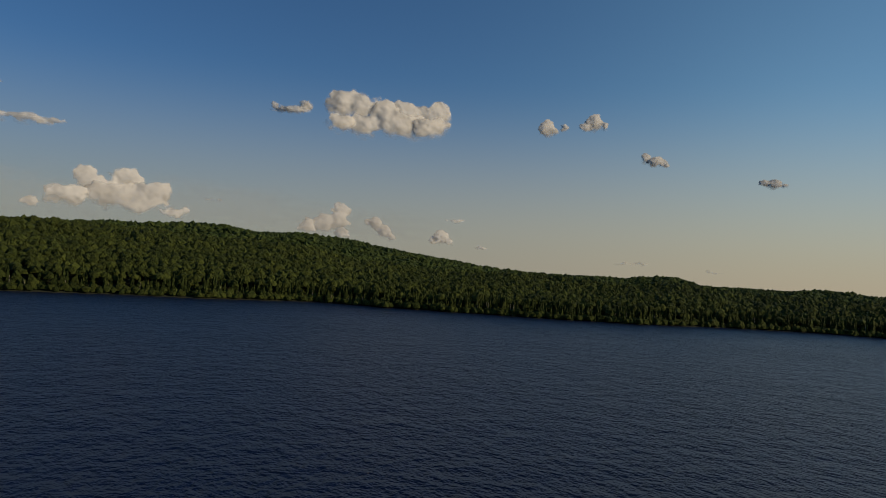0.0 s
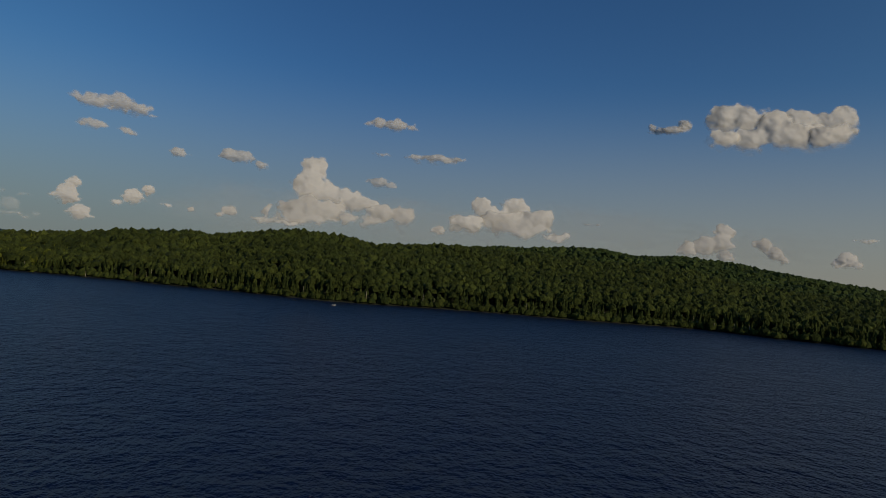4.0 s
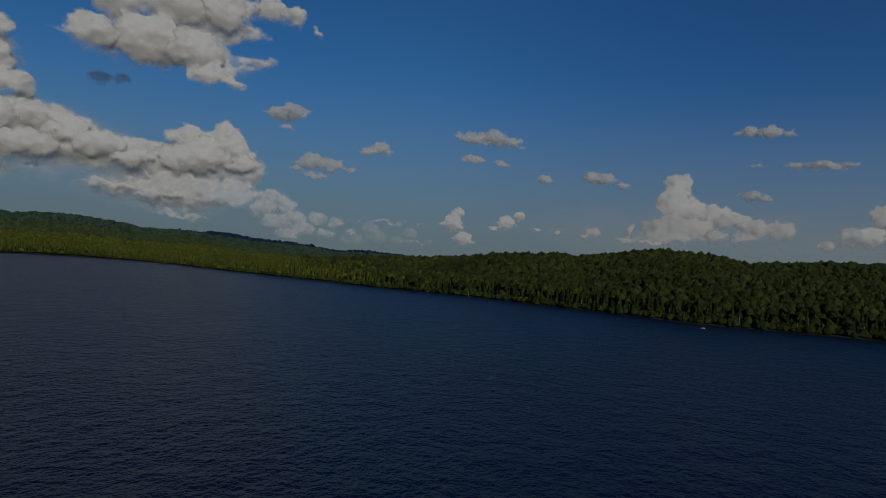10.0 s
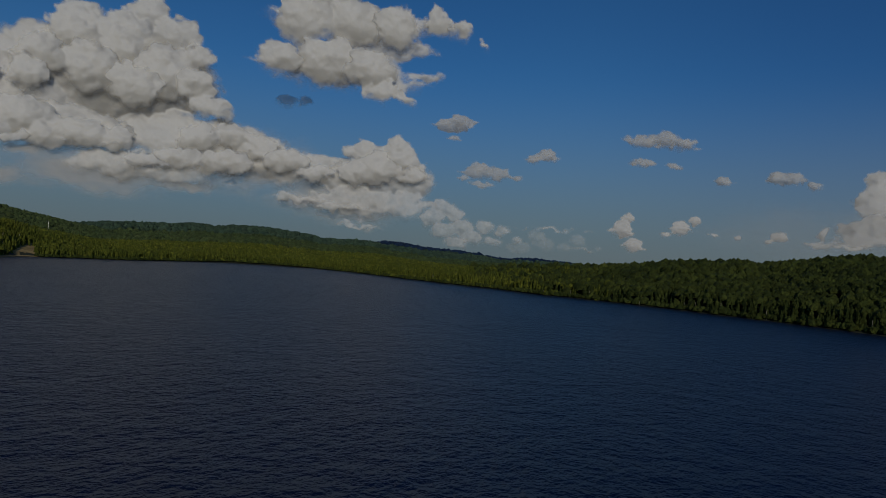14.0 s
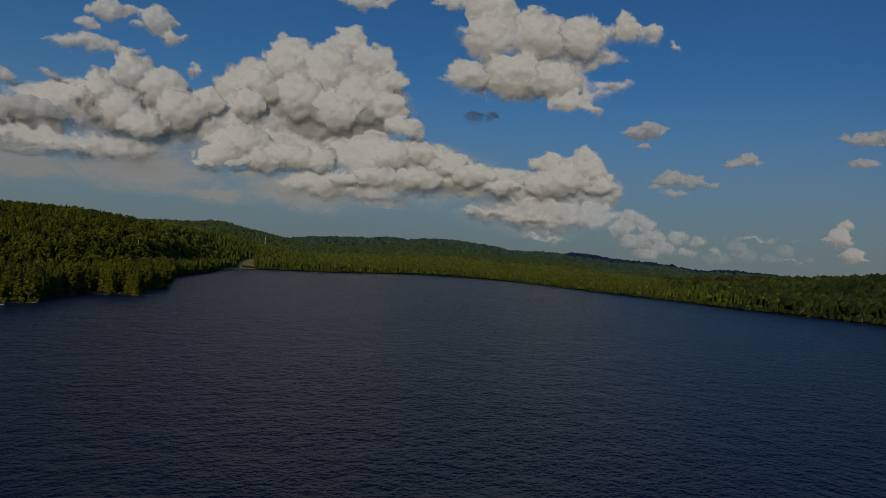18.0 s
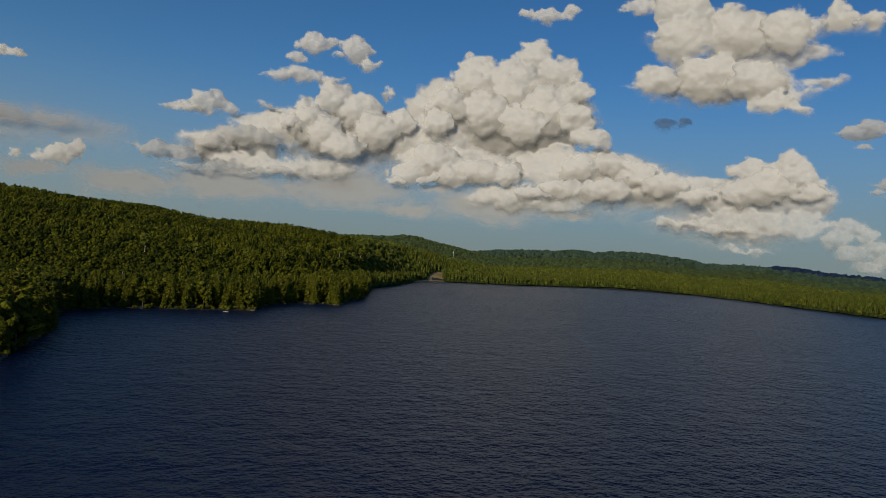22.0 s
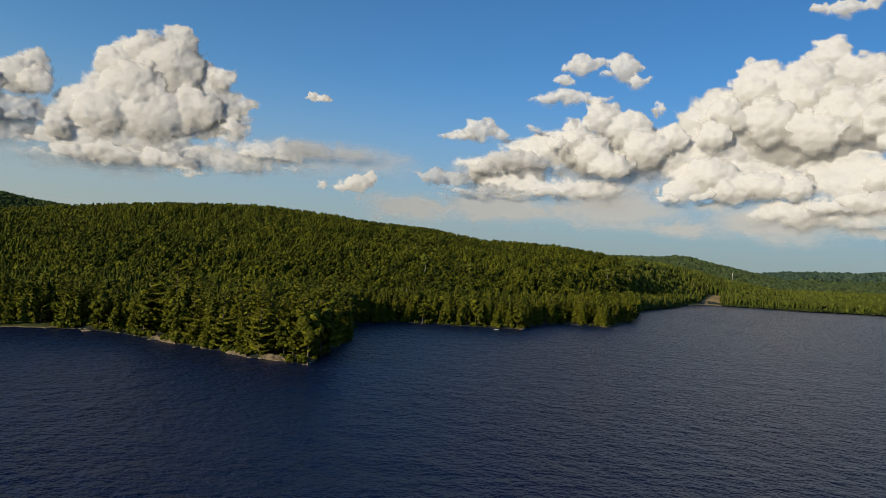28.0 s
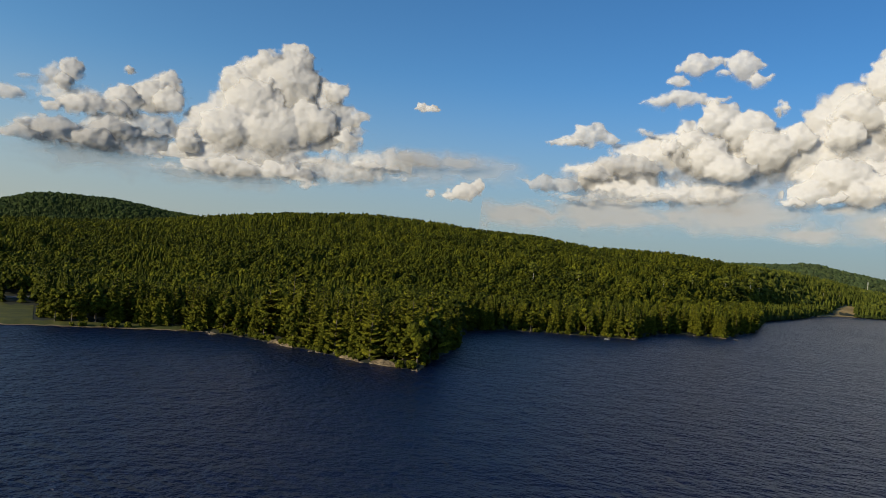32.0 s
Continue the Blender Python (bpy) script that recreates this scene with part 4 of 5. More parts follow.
# ---------------------------------------------------------------- clouds
def cloud_material(name, white, through_light, fray=0.7, sun_lean=0.28):
    """Lit cloud mass; its thickness, kept on the mesh, decides how much sky shows through."""
    m, n, l, p = material(name)
    pos = n.new("ShaderNodeNewGeometry").outputs["Position"]
    n.remove(p)
    dif, tra, mix = n.new("ShaderNodeBsdfDiffuse"), n.new("ShaderNodeBsdfTranslucent"), n.new("ShaderNodeMixShader")
    gap, thin = n.new("ShaderNodeBsdfTransparent"), n.new("ShaderNodeMixShader")
    dif.inputs["Color"].default_value = tra.inputs["Color"].default_value = (white, white, white * 1.01, 1)
    mix.inputs[0].default_value = through_light
    thick = n.new("ShaderNodeAttribute")
    thick.attribute_name = "thickness"
    # shading normals are tilted towards the sun, standing in for light scattered inside the mass
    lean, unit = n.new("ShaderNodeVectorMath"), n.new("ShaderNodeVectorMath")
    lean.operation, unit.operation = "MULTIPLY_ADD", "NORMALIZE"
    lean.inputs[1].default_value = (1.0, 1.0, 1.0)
    lean.inputs[2].default_value = bearing(SUN_AZ, sun_lean, 0.4 * sun_lean)
    shade_way = n.new("ShaderNodeAttribute")
    shade_way.attribute_name = "shade_way"
    l.new(shade_way.outputs["Vector"], lean.inputs[0])
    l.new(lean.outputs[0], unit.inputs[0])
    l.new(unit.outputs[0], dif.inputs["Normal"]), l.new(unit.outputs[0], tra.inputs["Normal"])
    frayed = math_node(n, l, "MULTIPLY", math_node(n, l, "SUBTRACT", noise_node(n, l, 0.022, 6.0, 0.65, pos), 0.5), fray)
    r = n.new("ShaderNodeMapRange")
    r.interpolation_type = "SMOOTHSTEP"
    r.inputs["From Min"].default_value, r.inputs["From Max"].default_value = 0.05, 0.95
    l.new(math_node(n, l, "ADD", thick.outputs["Fac"], math_node(n, l, "MULTIPLY", frayed, math_node(n, l, "MULTIPLY", math_node(n, l, "SUBTRACT", 1.2, thick.outputs["Fac"]), math_node(n, l, "MULTIPLY", thick.outputs["Fac"], 2.0)))), r.inputs[0])
    l.new(r.outputs[0], thin.inputs[0])
    l.new(dif.outputs[0], mix.inputs[1]), l.new(tra.outputs[0], mix.inputs[2])
    l.new(gap.outputs[0], thin.inputs[1]), l.new(mix.outputs[0], thin.inputs[2])
    l.new(thin.outputs[0], n["Material Output"].inputs["Surface"])
    return m


# second copy has more sun lean built in, to brighten clouds lit from the side
CLOUD, SIDE_LIT_CLOUD = cloud_material("cloud", 0.59, 0.18), cloud_material("side_lit_cloud", 0.60, 0.28, 0.7, 0.55)
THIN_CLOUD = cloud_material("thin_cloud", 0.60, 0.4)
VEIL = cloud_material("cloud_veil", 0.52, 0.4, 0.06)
CLOUD_COUNT = [0]


def heads_of(L, seed):
    """The rounded heads of a cloud: each lobe with smaller heads on it, and smaller ones on those; rows of bearing, height, depth, radius and lobe."""
    rng = np.random.default_rng(seed)
    out = []
    for k, (a, e, r, f) in enumerate(L):
        h = r * f
        size = min(math.sqrt(r * h) * 0.95, r, 2.1)
        n = int(np.clip(9 * r / size, 9, 34))
        for _ in range(n):
            u, t = math.sqrt(rng.uniform(0.05, 1.0)), rng.uniform(-0.55, math.pi + 0.55)
            ca, ce = math.cos(t) * u * 0.88, math.sin(t) * u * (0.86 if math.sin(t) > 0 else 0.6)
            cr = size * rng.uniform(0.24, 0.46) * (1.1 - 0.35 * u)
            cz = r * 0.62 * math.sqrt(max(0.0, 1 - ca * ca - ce * ce))
            out.append((a + ca * r, e + ce * h, cz, cr, k))
            for _ in range(5):
                t2, q = rng.uniform(-0.4, math.pi + 0.4), rng.uniform(0.45, 0.95)
                out.append((a + ca * r + math.cos(t2) * q * cr, e + ce * h + math.sin(t2) * q * cr, cz + cr * 0.75 * math.sqrt(max(0.0, 1 - q * q)) + 0.05 * cr, cr * rng.uniform(0.26, 0.5), k))
    return out


def softened(g, n=1):
    for _ in range(n):
        p = np.pad(g, [(1, 1), (1, 1)] + [(0, 0)] * (g.ndim - 2), mode="edge")
        g = (p[:-2, 1:-1] + p[2:, 1:-1] + p[1:-1, :-2] + p[1:-1, 2:] + 2 * g) / 6
    return g


def bow(mid, ar):
    """How much nearer or farther clouds stand along three long rows, each turned towards the sun."""
    if mid > 124:
        return 0.84 * np.exp(0.65 * (ar - radians(145)))
    if mid < 47:
        return 0.77 * np.exp(-0.5 * (ar - radians(10)))
    return np.exp(0.15 * (ar - radians(SUN_AZ + 180)) ** 2)


def cloud_sheet(dist, L, mean, soft, cap, seed, step, mat):
    """One layer of heads: crisp and swollen above, flat and thinning out towards its base."""
    thin = mat is VEIL
    pad = 1.35 * L[:, 2]
    a0, a1 = (L[:, 0] - pad).min(), (L[:, 0] + pad).max()
    e0, e1 = max(-0.6, (L[:, 1] - 1.3 * pad * L[:, 3]).min()), (L[:, 1] + pad * L[:, 3]).max() + 0.3
    na, ne = int((a1 - a0) / step) + 2, int((e1 - e0) / step) + 2
    A, E = np.meshgrid(np.linspace(a0, a1, na), np.linspace(e0, e1, ne), indexing="ij")
    flat3 = np.stack([A.ravel(), E.ravel() * 1.3, 0 * A.ravel()], -1)

    def grain(size, shift, octaves=4):
        return (fbm(flat3 / size + shift, octaves, seed) - 0.5).reshape(na, ne)

    wa = A + mean * (0.95 * grain(0.9 * mean, 3.1) + 0.50 * grain(0.30 * mean, 8.3, 5))
    we = E + mean * (0.65 * grain(0.9 * mean, 31.7) + 0.42 * grain(0.30 * mean, 44.1, 5))
    depth, inside = np.full((na, ne), -9.0), np.full((na, ne), -9.0)
    way = np.zeros((na, ne, 3))
    way[..., 2] = 1.0
    reach = 0.75 * mean
    # the lobes themselves, run together into one mass
    for la, le, lr, lf in L:
        u, w = (wa - la) / lr, (we - le) / (lr * lf)
        rho = np.hypot(u, w * np.where(w < 0, 1.1, 1.0))
        part_in = (1.10 - rho) * min(lr, lr * lf * 1.3)
        m = 0.35 * mean
        h = np.clip(0.5 + 0.5 * (part_in - inside) / m, 0, 1)
        inside = np.where(inside < -5, part_in, inside * (1 - h) + part_in * h + 0.5 * m * h * (1 - h))
        bulge = np.sqrt(np.clip(1 - rho * rho, 0, 1))
        top = np.where(rho < 1.1, 0.6 * lr * bulge - 0.55 * (le - L[:, 1].min()), -9.0)
        win = top > depth
        depth = np.where(win, top, depth)
        ul, wl_ = np.clip(u, -1.1, 1.1), np.clip(w, -1.1, 1.1)
        # shade is put into the lobe's normals by turning them down near the base
        n = np.stack([0.8 * ul, 0.6 * wl_ + 0.2 - 1.9 * np.clip((0.32 - wl_) / 0.9, 0, 1), 0.75 * bulge + 0.45], -1)
        n /= np.linalg.norm(n, axis=-1, keepdims=True)
        way = np.where(win[..., None], n, way)
    for a, e, z, r, k in heads_of(L, seed):
        la, le, lr, lf = L[int(k)]
        i0, i1 = np.clip(np.searchsorted(A[:, 0], (a - r - reach, a + r + reach)), 0, na)
        j0, j1 = np.clip(np.searchsorted(E[0], (e - r - reach, e + r + reach)), 0, ne)
        if i1 <= i0 or j1 <= j0:
            continue
        patch = np.s_[i0:i1, j0:j1]
        u, w = (wa[patch] - a) / r, (we[patch] - e) / r
        rho = np.sqrt(u * u + w * w)
        inside[patch] = np.maximum(inside[patch], (1 - rho) * r)
        bulge = np.sqrt(np.clip(1 - rho * rho, 0, 1))
        top = np.where(rho < 1, z + r * bulge - 0.55 * (le - L[:, 1].min()), -9.0)
        win = top > depth[patch]
        depth[patch] = np.where(win, top, depth[patch])
        # shading direction of a head: its own roundness on that of its lobe, turned downwards below the lobe's base
        # line to grey the base
        ul, wl_ = np.clip((wa[patch] - la) / lr, -1, 1), np.clip((we[patch] - le) / (lr * lf), -1, 1)
        under = np.clip((0.32 - wl_) / 0.9, 0, 1)
        n = np.stack([0.45 * u + 0.75 * ul, 0.50 * w + 0.55 * wl_ + 0.2 - 1.7 * under, 0.62 * bulge + 0.62], -1)
        n /= np.linalg.norm(n, axis=-1, keepdims=True)
        way[patch] = np.where(win[..., None], n, way[patch])
    way = softened(way, 3)
    # small unevenness all over
    uneven = softened(grain(0.42 * mean, 71.0, 5), 1)
    way[..., 0] += 0.24 * mean * np.gradient(uneven, axis=0) / step
    way[..., 1] += 0.24 * mean * np.gradient(uneven, axis=1) / step
    low = np.full((na, ne), 1.0)
    for la, le, lr, lf in L:
        near = np.abs(A - la) < lr * 1.1
        w = (we - le) / (lr * lf)
        low = np.where(near, np.minimum(low, np.clip(0.35 - w, 0, 1)), low)
    inside = inside + 0.45 * mean * grain(0.6 * mean, 61.0) * (0.5 + low) + 0.22 * mean * grain(0.14 * mean, 17.0) - 0.02 * mean
    edge = mean * (0.15 + 0.70 * low) * soft / 0.64 + 0.05
    # low clouds are thinned so that sky showing through stands in for haze
    thick = np.clip(softened(inside, 1) / edge, 0, 1) * cap * (np.clip(0.82 + E / 40.0, 0.8, 0.97) if mat is SIDE_LIT_CLOUD else np.clip(0.48 + E / 17.0, 0.48, 0.96))
    if thin:
        broad = np.full((na, ne), -1.0)
        for la, le, lr, lf in L:
            broad = np.maximum(broad, 1 - np.hypot((wa - la) / lr, (we - le) / (lr * lf)))
        inside = broad
        streaks = fbm(np.stack([A.ravel() / 3.0, E.ravel() / 0.55, 0 * A.ravel()], -1), 4, seed + 7).reshape(na, ne) - 0.5
        thick = np.clip(softened(broad, 6) * 1.5 + 0.6 * streaks * np.clip(broad * 3, 0, 1), 0, 1) * cap
        way[...] = (0.0, 0.3, 0.9)
    relief = dist * np.tan(np.radians(1.0)) * np.clip(softened(np.maximum(depth, 0.0), 3), 0, 6) * (0.1 if thin else 1.0)
    ar, er = np.radians(A.ravel()), np.radians(E.ravel())

    # each layer is a shallow relief with its broad side turned towards the sun; a shading direction for its deeper
    # heads is kept at each point
    r = (dist - 0.05 * relief.ravel()) * bow(0.5 * (a0 + a1), ar)
    v = np.stack([-np.sin(ar) * r, np.cos(ar) * r, EYE[2] + np.tan(er) * r], -1)
    aside = np.stack([-np.cos(ar), -np.sin(ar), 0 * ar], -1)
    front = np.stack([np.sin(ar) * np.cos(er), -np.cos(ar) * np.cos(er), -np.sin(er)], -1)
    lift = np.stack([-np.sin(ar) * np.sin(er), np.cos(ar) * np.sin(er), np.cos(er)], -1)
    w3 = way.reshape(-1, 3)
    face = aside * w3[:, 0:1] + lift * w3[:, 1:2] + front * w3[:, 2:3]
    face /= np.linalg.norm(face, axis=1, keepdims=True) + 1e-9
    i, j = np.meshgrid(np.arange(na - 1), np.arange(ne - 1), indexing="ij")
    q0, q1, q2, q3 = i * ne + j, (i + 1) * ne + j, (i + 1) * ne + j + 1, i * ne + j + 1
    tris = np.concatenate([np.stack([q0, q1, q2], -1).reshape(-1, 3), np.stack([q0, q2, q3], -1).reshape(-1, 3)])
    t1 = thick.ravel()
    tris = tris[(t1[tris] > 0.0).any(1)]
    used = np.unique(tris)
    back = np.full(len(v), -1)
    back[used] = np.arange(len(used))
    ob = mesh_object("billow", v[used], back[tris], mat, True)
    at = ob.data.attributes.new("thickness", "FLOAT", "POINT")
    at.data.foreach_set("value", t1[used].astype(np.float32))
    at = ob.data.attributes.new("shade_way", "FLOAT_VECTOR", "POINT")
    at.data.foreach_set("vector", face[used].astype(np.float32).ravel())
    return ob


def cloud(label, dist, lobes, soft=0.64, cap=0.95, step=0.085):
    """One cloud: lobes of bearing, height and radius in degrees, and flatness. soft: width of its edge; cap: the most that it hides."""
    CLOUD_COUNT[0] += 1
    L = np.array([(a, e, r, f[0] if f else 1.0) for a, e, r, *f in lobes])
    mean = min(float(np.mean(L[:, 2])), 1.9)
    if len(L) < 7 and cap >= 0.7:
        # small clouds trail off sideways into lesser puffs
        rng = np.random.default_rng(CLOUD_COUNT[0])
        extra = [(a + w * r * rng.uniform(0.7, 1.15), e + r * f * rng.uniform(-0.35, 0.25), r * rng.uniform(0.35, 0.62), min(1.0, f * rng.uniform(0.5, 0.9))) for a, e, r, f in L for w in (-1, 1) if r > 0.5]
        L = np.concatenate([L, np.array(extra).reshape(-1, 4)])
    root = new("cloud")
    dist = dist + 1.0 * CLOUD_COUNT[0] + 5.0 * float(L[:, 1].mean())
    # clouds side-on to the sun take the copy that shades brighter
    mat = SIDE_LIT_CLOUD if L[0, 0] < 55 or L[0, 0] > 124 else CLOUD
    order = np.argsort(-(L[:, 1] + 0.4 * L[:, 2]))
    mat = THIN_CLOUD if "grey" in label and len(lobes) < 7 and dist < 4400 else mat
    mat = VEIL if cap < 0.5 or "sheet" in label or "veil" in label else mat
    cap = min(cap, 0.78) if "grey" in label and len(lobes) < 7 else cap
    layers = 3 if len(lobes) >= 8 else 2 if len(lobes) >= 5 else 1
    for k, some in enumerate(np.array_split(order, layers)):
        gap = dist * math.tan(radians(mean)) * 0.10 * (k - 0.5 * (layers - 1))
        cloud_sheet(dist - gap, L[some], mean, soft, cap, CLOUD_COUNT[0] * 13 + k * 101, min(step, mean / 9), mat).parent = root
    return tagged(root, label, "cloud", "clouds over the lake")


cloud("white heaped cloud with a soft grey base", 4300, [(3.87, 12.22, 1.57, 0.90), (2.26, 12.34, 1.57, 0.84), (0.60, 11.91, 1.66, 0.75), (-1.14, 12.05, 1.74, 0.66), (-3.31, 12.03, 1.64, 0.75), (-4.05, 11.31, 1.00, 0.80), (4.25, 11.08, 1.38, 0.64), (1.94, 11.15, 1.94, 0.55), (-0.84, 11.14, 2.38, 0.48), (-3.06, 11.08, 1.64, 0.54)])
cloud("grey wisp of cloud beside a bright puff", 4300, [(6.74, 12.13, 0.41, 0.96), (7.77, 11.69, 1.19, 0.33), (9.21, 11.87, 0.46, 0.77)], 0.8, 0.8)
cloud("small white puffy fair-weather cloud", 4300, [(-12.72, 11.66, 0.75), (-14.16, 11.79, 0.40)])
cloud("small white puffy fair-weather cloud", 4300, [(-16.38, 12.20, 0.74), (-15.73, 11.84, 0.44), (-17.28, 11.96, 0.35)])
cloud("small bright cloud flat below", 4300, [(-20.60, 9.58, 0.44), (-21.34, 9.34, 0.61, 0.8), (-22.11, 9.09, 0.39, 0.7)])
cloud("small bright cloud flat below", 4300, [(-29.20, 7.83, 0.46, 0.7), (-29.89, 7.75, 0.58, 0.7), (-30.65, 7.67, 0.37, 0.6)])
cloud("sunlit towering cloud above the ridge", 4300, [(22.23, 5.09, 0.92, 0.70), (19.82, 5.01, 1.24, 0.81), (20.55, 3.71, 2.21, 0.46), (17.80, 4.01, 1.56, 0.70), (16.19, 2.94, 1.01, 0.55), (23.24, 3.39, 1.55, 0.65), (18.89, 3.19, 2.30, 0.32), (21.66, 4.35, 1.38, 0.60)])
cloud("narrow sunlit towering cloud", 4300, [(3.49, 4.16, 0.64), (3.73, 3.14, 0.86), (4.98, 2.91, 0.91), (6.08, 2.65, 0.72), (3.31, 2.30, 0.59)])
cloud("small heaped cloud low over the hills", 4300, [(0.74, 3.27, 0.60), (-0.04, 2.68, 0.60), (-0.62, 2.26, 0.37)])
cloud("small heaped cloud low over the hills", 4300, [(-4.66, 2.48, 0.69), (-4.08, 2.17, 0.37), (-5.37, 2.20, 0.37)])
cloud("thin flat wisp of cloud", 4300, [(-5.86, 3.90, 0.74, 0.3), (-5.02, 3.98, 0.37, 0.4)], 0.8, 0.8)
cloud("thin flat wisp of cloud", 4300, [(-8.16, 1.87, 0.55, 0.4)])
cloud("thin flat wisp of cloud", 4300, [(-19.21, 1.28, 0.98, 0.22), (-20.71, 1.29, 0.71, 0.25)])
cloud("thin flat wisp of cloud", 4300, [(-26.32, 1.02, 0.77, 0.25)])
cloud("tall bright towering cloud behind the hill", 4300, [(36.08, 7.03, 1.13, 0.91), (36.36, 5.91, 1.68, 0.62), (35.60, 4.85, 1.90, 0.59), (35.80, 3.69, 2.62, 0.43), (33.45, 4.59, 1.81, 0.49), (31.91, 4.34, 1.75, 0.46), (28.84, 3.60, 1.16, 0.93), (30.35, 4.05, 1.41, 0.51), (33.02, 3.08, 1.08, 0.62), (31.33, 3.10, 1.09, 0.57), (36.60, 2.73, 2.60, 0.25), (39.93, 2.53, 1.68, 0.23), (37.91, 2.52, 1.85, 0.23), (39.60, 3.30, 0.56, 0.91)])
cloud("flat grey cloud with a blurred edge", 4300, [(31.36, 11.03, 0.80, 0.6), (29.98, 10.96, 1.06, 0.55), (28.62, 10.88, 0.71, 0.5)])
cloud("flat grey cloud with a blurred edge", 4300, [(28.01, 8.50, 0.89, 0.4), (26.44, 8.53, 1.24, 0.4), (24.69, 8.73, 0.79, 0.4), (30.73, 8.55, 0.81, 0.35)])
cloud("small grey cloud with ragged edges", 4300, [(30.80, 6.32, 0.73, 0.7), (29.88, 6.15, 0.59, 0.6)])
cloud("small heaped cloud low over the hills", 4300, [(25.62, 2.78, 0.54)])
cloud("small grey heaped cloud", 4300, [(42.63, 7.33, 0.73, 0.8), (41.84, 7.21, 0.82, 0.8), (40.28, 6.74, 0.55, 0.7)])
cloud("small grey heaped cloud", 4300, [(46.40, 7.00, 0.63, 0.8)])
cloud("grey heaped cloud with a flat base", 4300, [(52.37, 9.91, 1.13, 0.6), (50.89, 10.08, 1.22, 0.65), (49.27, 9.73, 0.97, 0.6), (53.39, 10.18, 0.60, 0.5), (52.38, 8.33, 1.14, 0.4), (50.08, 8.09, 0.66, 0.5)])
cloud("small grey heaped cloud", 4300, [(60.91, 8.31, 0.83, 0.6), (59.94, 8.61, 0.84, 0.7), (59.23, 8.37, 0.50, 0.6)])
cloud("small grey heaped cloud", 4300, [(68.33, 10.67, 0.84, 0.7), (67.11, 10.89, 1.01, 0.75), (66.38, 10.63, 0.55, 0.6), (67.55, 9.71, 0.85, 0.3)])
cloud("grey heaped cloud with a flat base", 4300, [(65.38, 7.10, 1.29, 0.6), (63.80, 6.83, 1.22, 0.6), (62.16, 6.80, 0.75, 0.5), (66.61, 6.60, 0.72, 0.5), (65.01, 6.09, 1.38, 0.3)])
cloud("small pinkish cloud low over the hills", 4300, [(53.27, 4.07, 0.49), (53.66, 3.06, 0.80), (52.75, 1.85, 0.71)])
cloud("small pinkish cloud low over the hills", 4300, [(48.20, 3.99, 0.50), (49.27, 3.35, 0.68), (50.34, 2.86, 0.54, 0.6), (46.87, 3.01, 0.55, 0.4)])
cloud("small pinkish cloud low over the hills", 4300, [(45.13, 2.83, 0.37, 0.7)])
cloud("small pinkish cloud low over the hills", 4300, [(42.31, 3.00, 0.60, 0.8), (43.11, 2.66, 0.41, 0.6)])
cloud("grey wisp of cloud", 4300, [(7.03, 12.03, 0.54), (8.39, 11.58, 1.01, 0.4)])
cloud("grey wisp of cloud", 4300, [(13.87, 4.21, 0.67, 0.3), (13.03, 4.21, 0.50, 0.3)])
cloud("large grey cloud with bright edges and a dark flat base", 4300, [(80.27, 17.46, 2.19), (76.34, 17.66, 2.43, 0.9), (72.73, 17.48, 1.98), (69.12, 18.24, 1.32), (67.46, 17.70, 1.00), (69.66, 19.35, 0.74), (81.68, 14.50, 1.96, 0.7), (78.11, 14.64, 2.57, 0.75), (74.76, 14.30, 2.20, 0.8), (73.31, 12.89, 1.72, 0.6), (71.46, 12.32, 1.13, 0.5), (65.56, 16.98, 0.55), (79.98, 19.52, 2.33)])
cloud("dark torn scrap of cloud", 4820, [(81.13, 11.42, 1.10, 0.6), (79.77, 11.58, 0.77, 0.8)], 1.3, 0.6)
cloud("huge white cloud bank with towering tops", 4300, [(91.82, 15.87, 1.78), (89.68, 14.82, 1.97), (96.04, 13.99, 2.34), (93.28, 13.58, 2.41), (88.20, 13.43, 1.53), (98.39, 12.15, 1.81), (94.98, 11.68, 2.18), (90.42, 12.04, 2.28), (92.19, 10.80, 2.03), (87.99, 11.54, 1.42), (99.41, 10.83, 1.47), (86.60, 10.06, 1.61, 0.6)])
cloud("white heaped cloud of the bank", 4300, [(107.56, 11.90, 1.72), (105.37, 11.10, 1.84), (109.37, 9.99, 1.81), (108.20, 9.18, 1.75), (104.10, 9.67, 1.79), (106.52, 8.41, 1.78, 0.7), (111.02, 10.01, 0.89), (103.38, 12.96, 0.63), (109.92, 11.24, 0.98), (102.02, 10.55, 1.29)])
cloud("grey layered cloud of the bank", 4300, [(114.68, 8.71, 1.82, 0.6), (112.83, 8.53, 1.61, 0.6), (116.94, 7.79, 1.56, 0.5), (118.92, 6.80, 1.53, 0.5), (120.73, 7.03, 1.50, 0.6)])
cloud("bright heaped cloud low in the bank", 4300, [(99.21, 7.67, 1.94), (100.99, 6.62, 1.50, 0.8), (97.73, 6.73, 1.51, 0.8), (95.60, 7.17, 1.88, 0.7), (93.32, 6.98, 1.62, 0.7), (102.17, 6.16, 0.97, 0.6)])
cloud("thin grey layer of cloud", 4300, [(113.04, 5.97, 1.39, 0.3), (111.16, 6.14, 1.65, 0.3), (109.40, 6.13, 1.09, 0.25)])
cloud("thin dark layer of cloud", 4640, [(108.36, 5.39, 1.27, 0.3), (106.54, 5.40, 1.46, 0.28), (104.88, 5.34, 0.61, 0.25)])
cloud("thin grey layer of cloud", 4300, [(117.34, 5.96, 2.34, 0.2), (120.31, 5.37, 1.89, 0.2)])
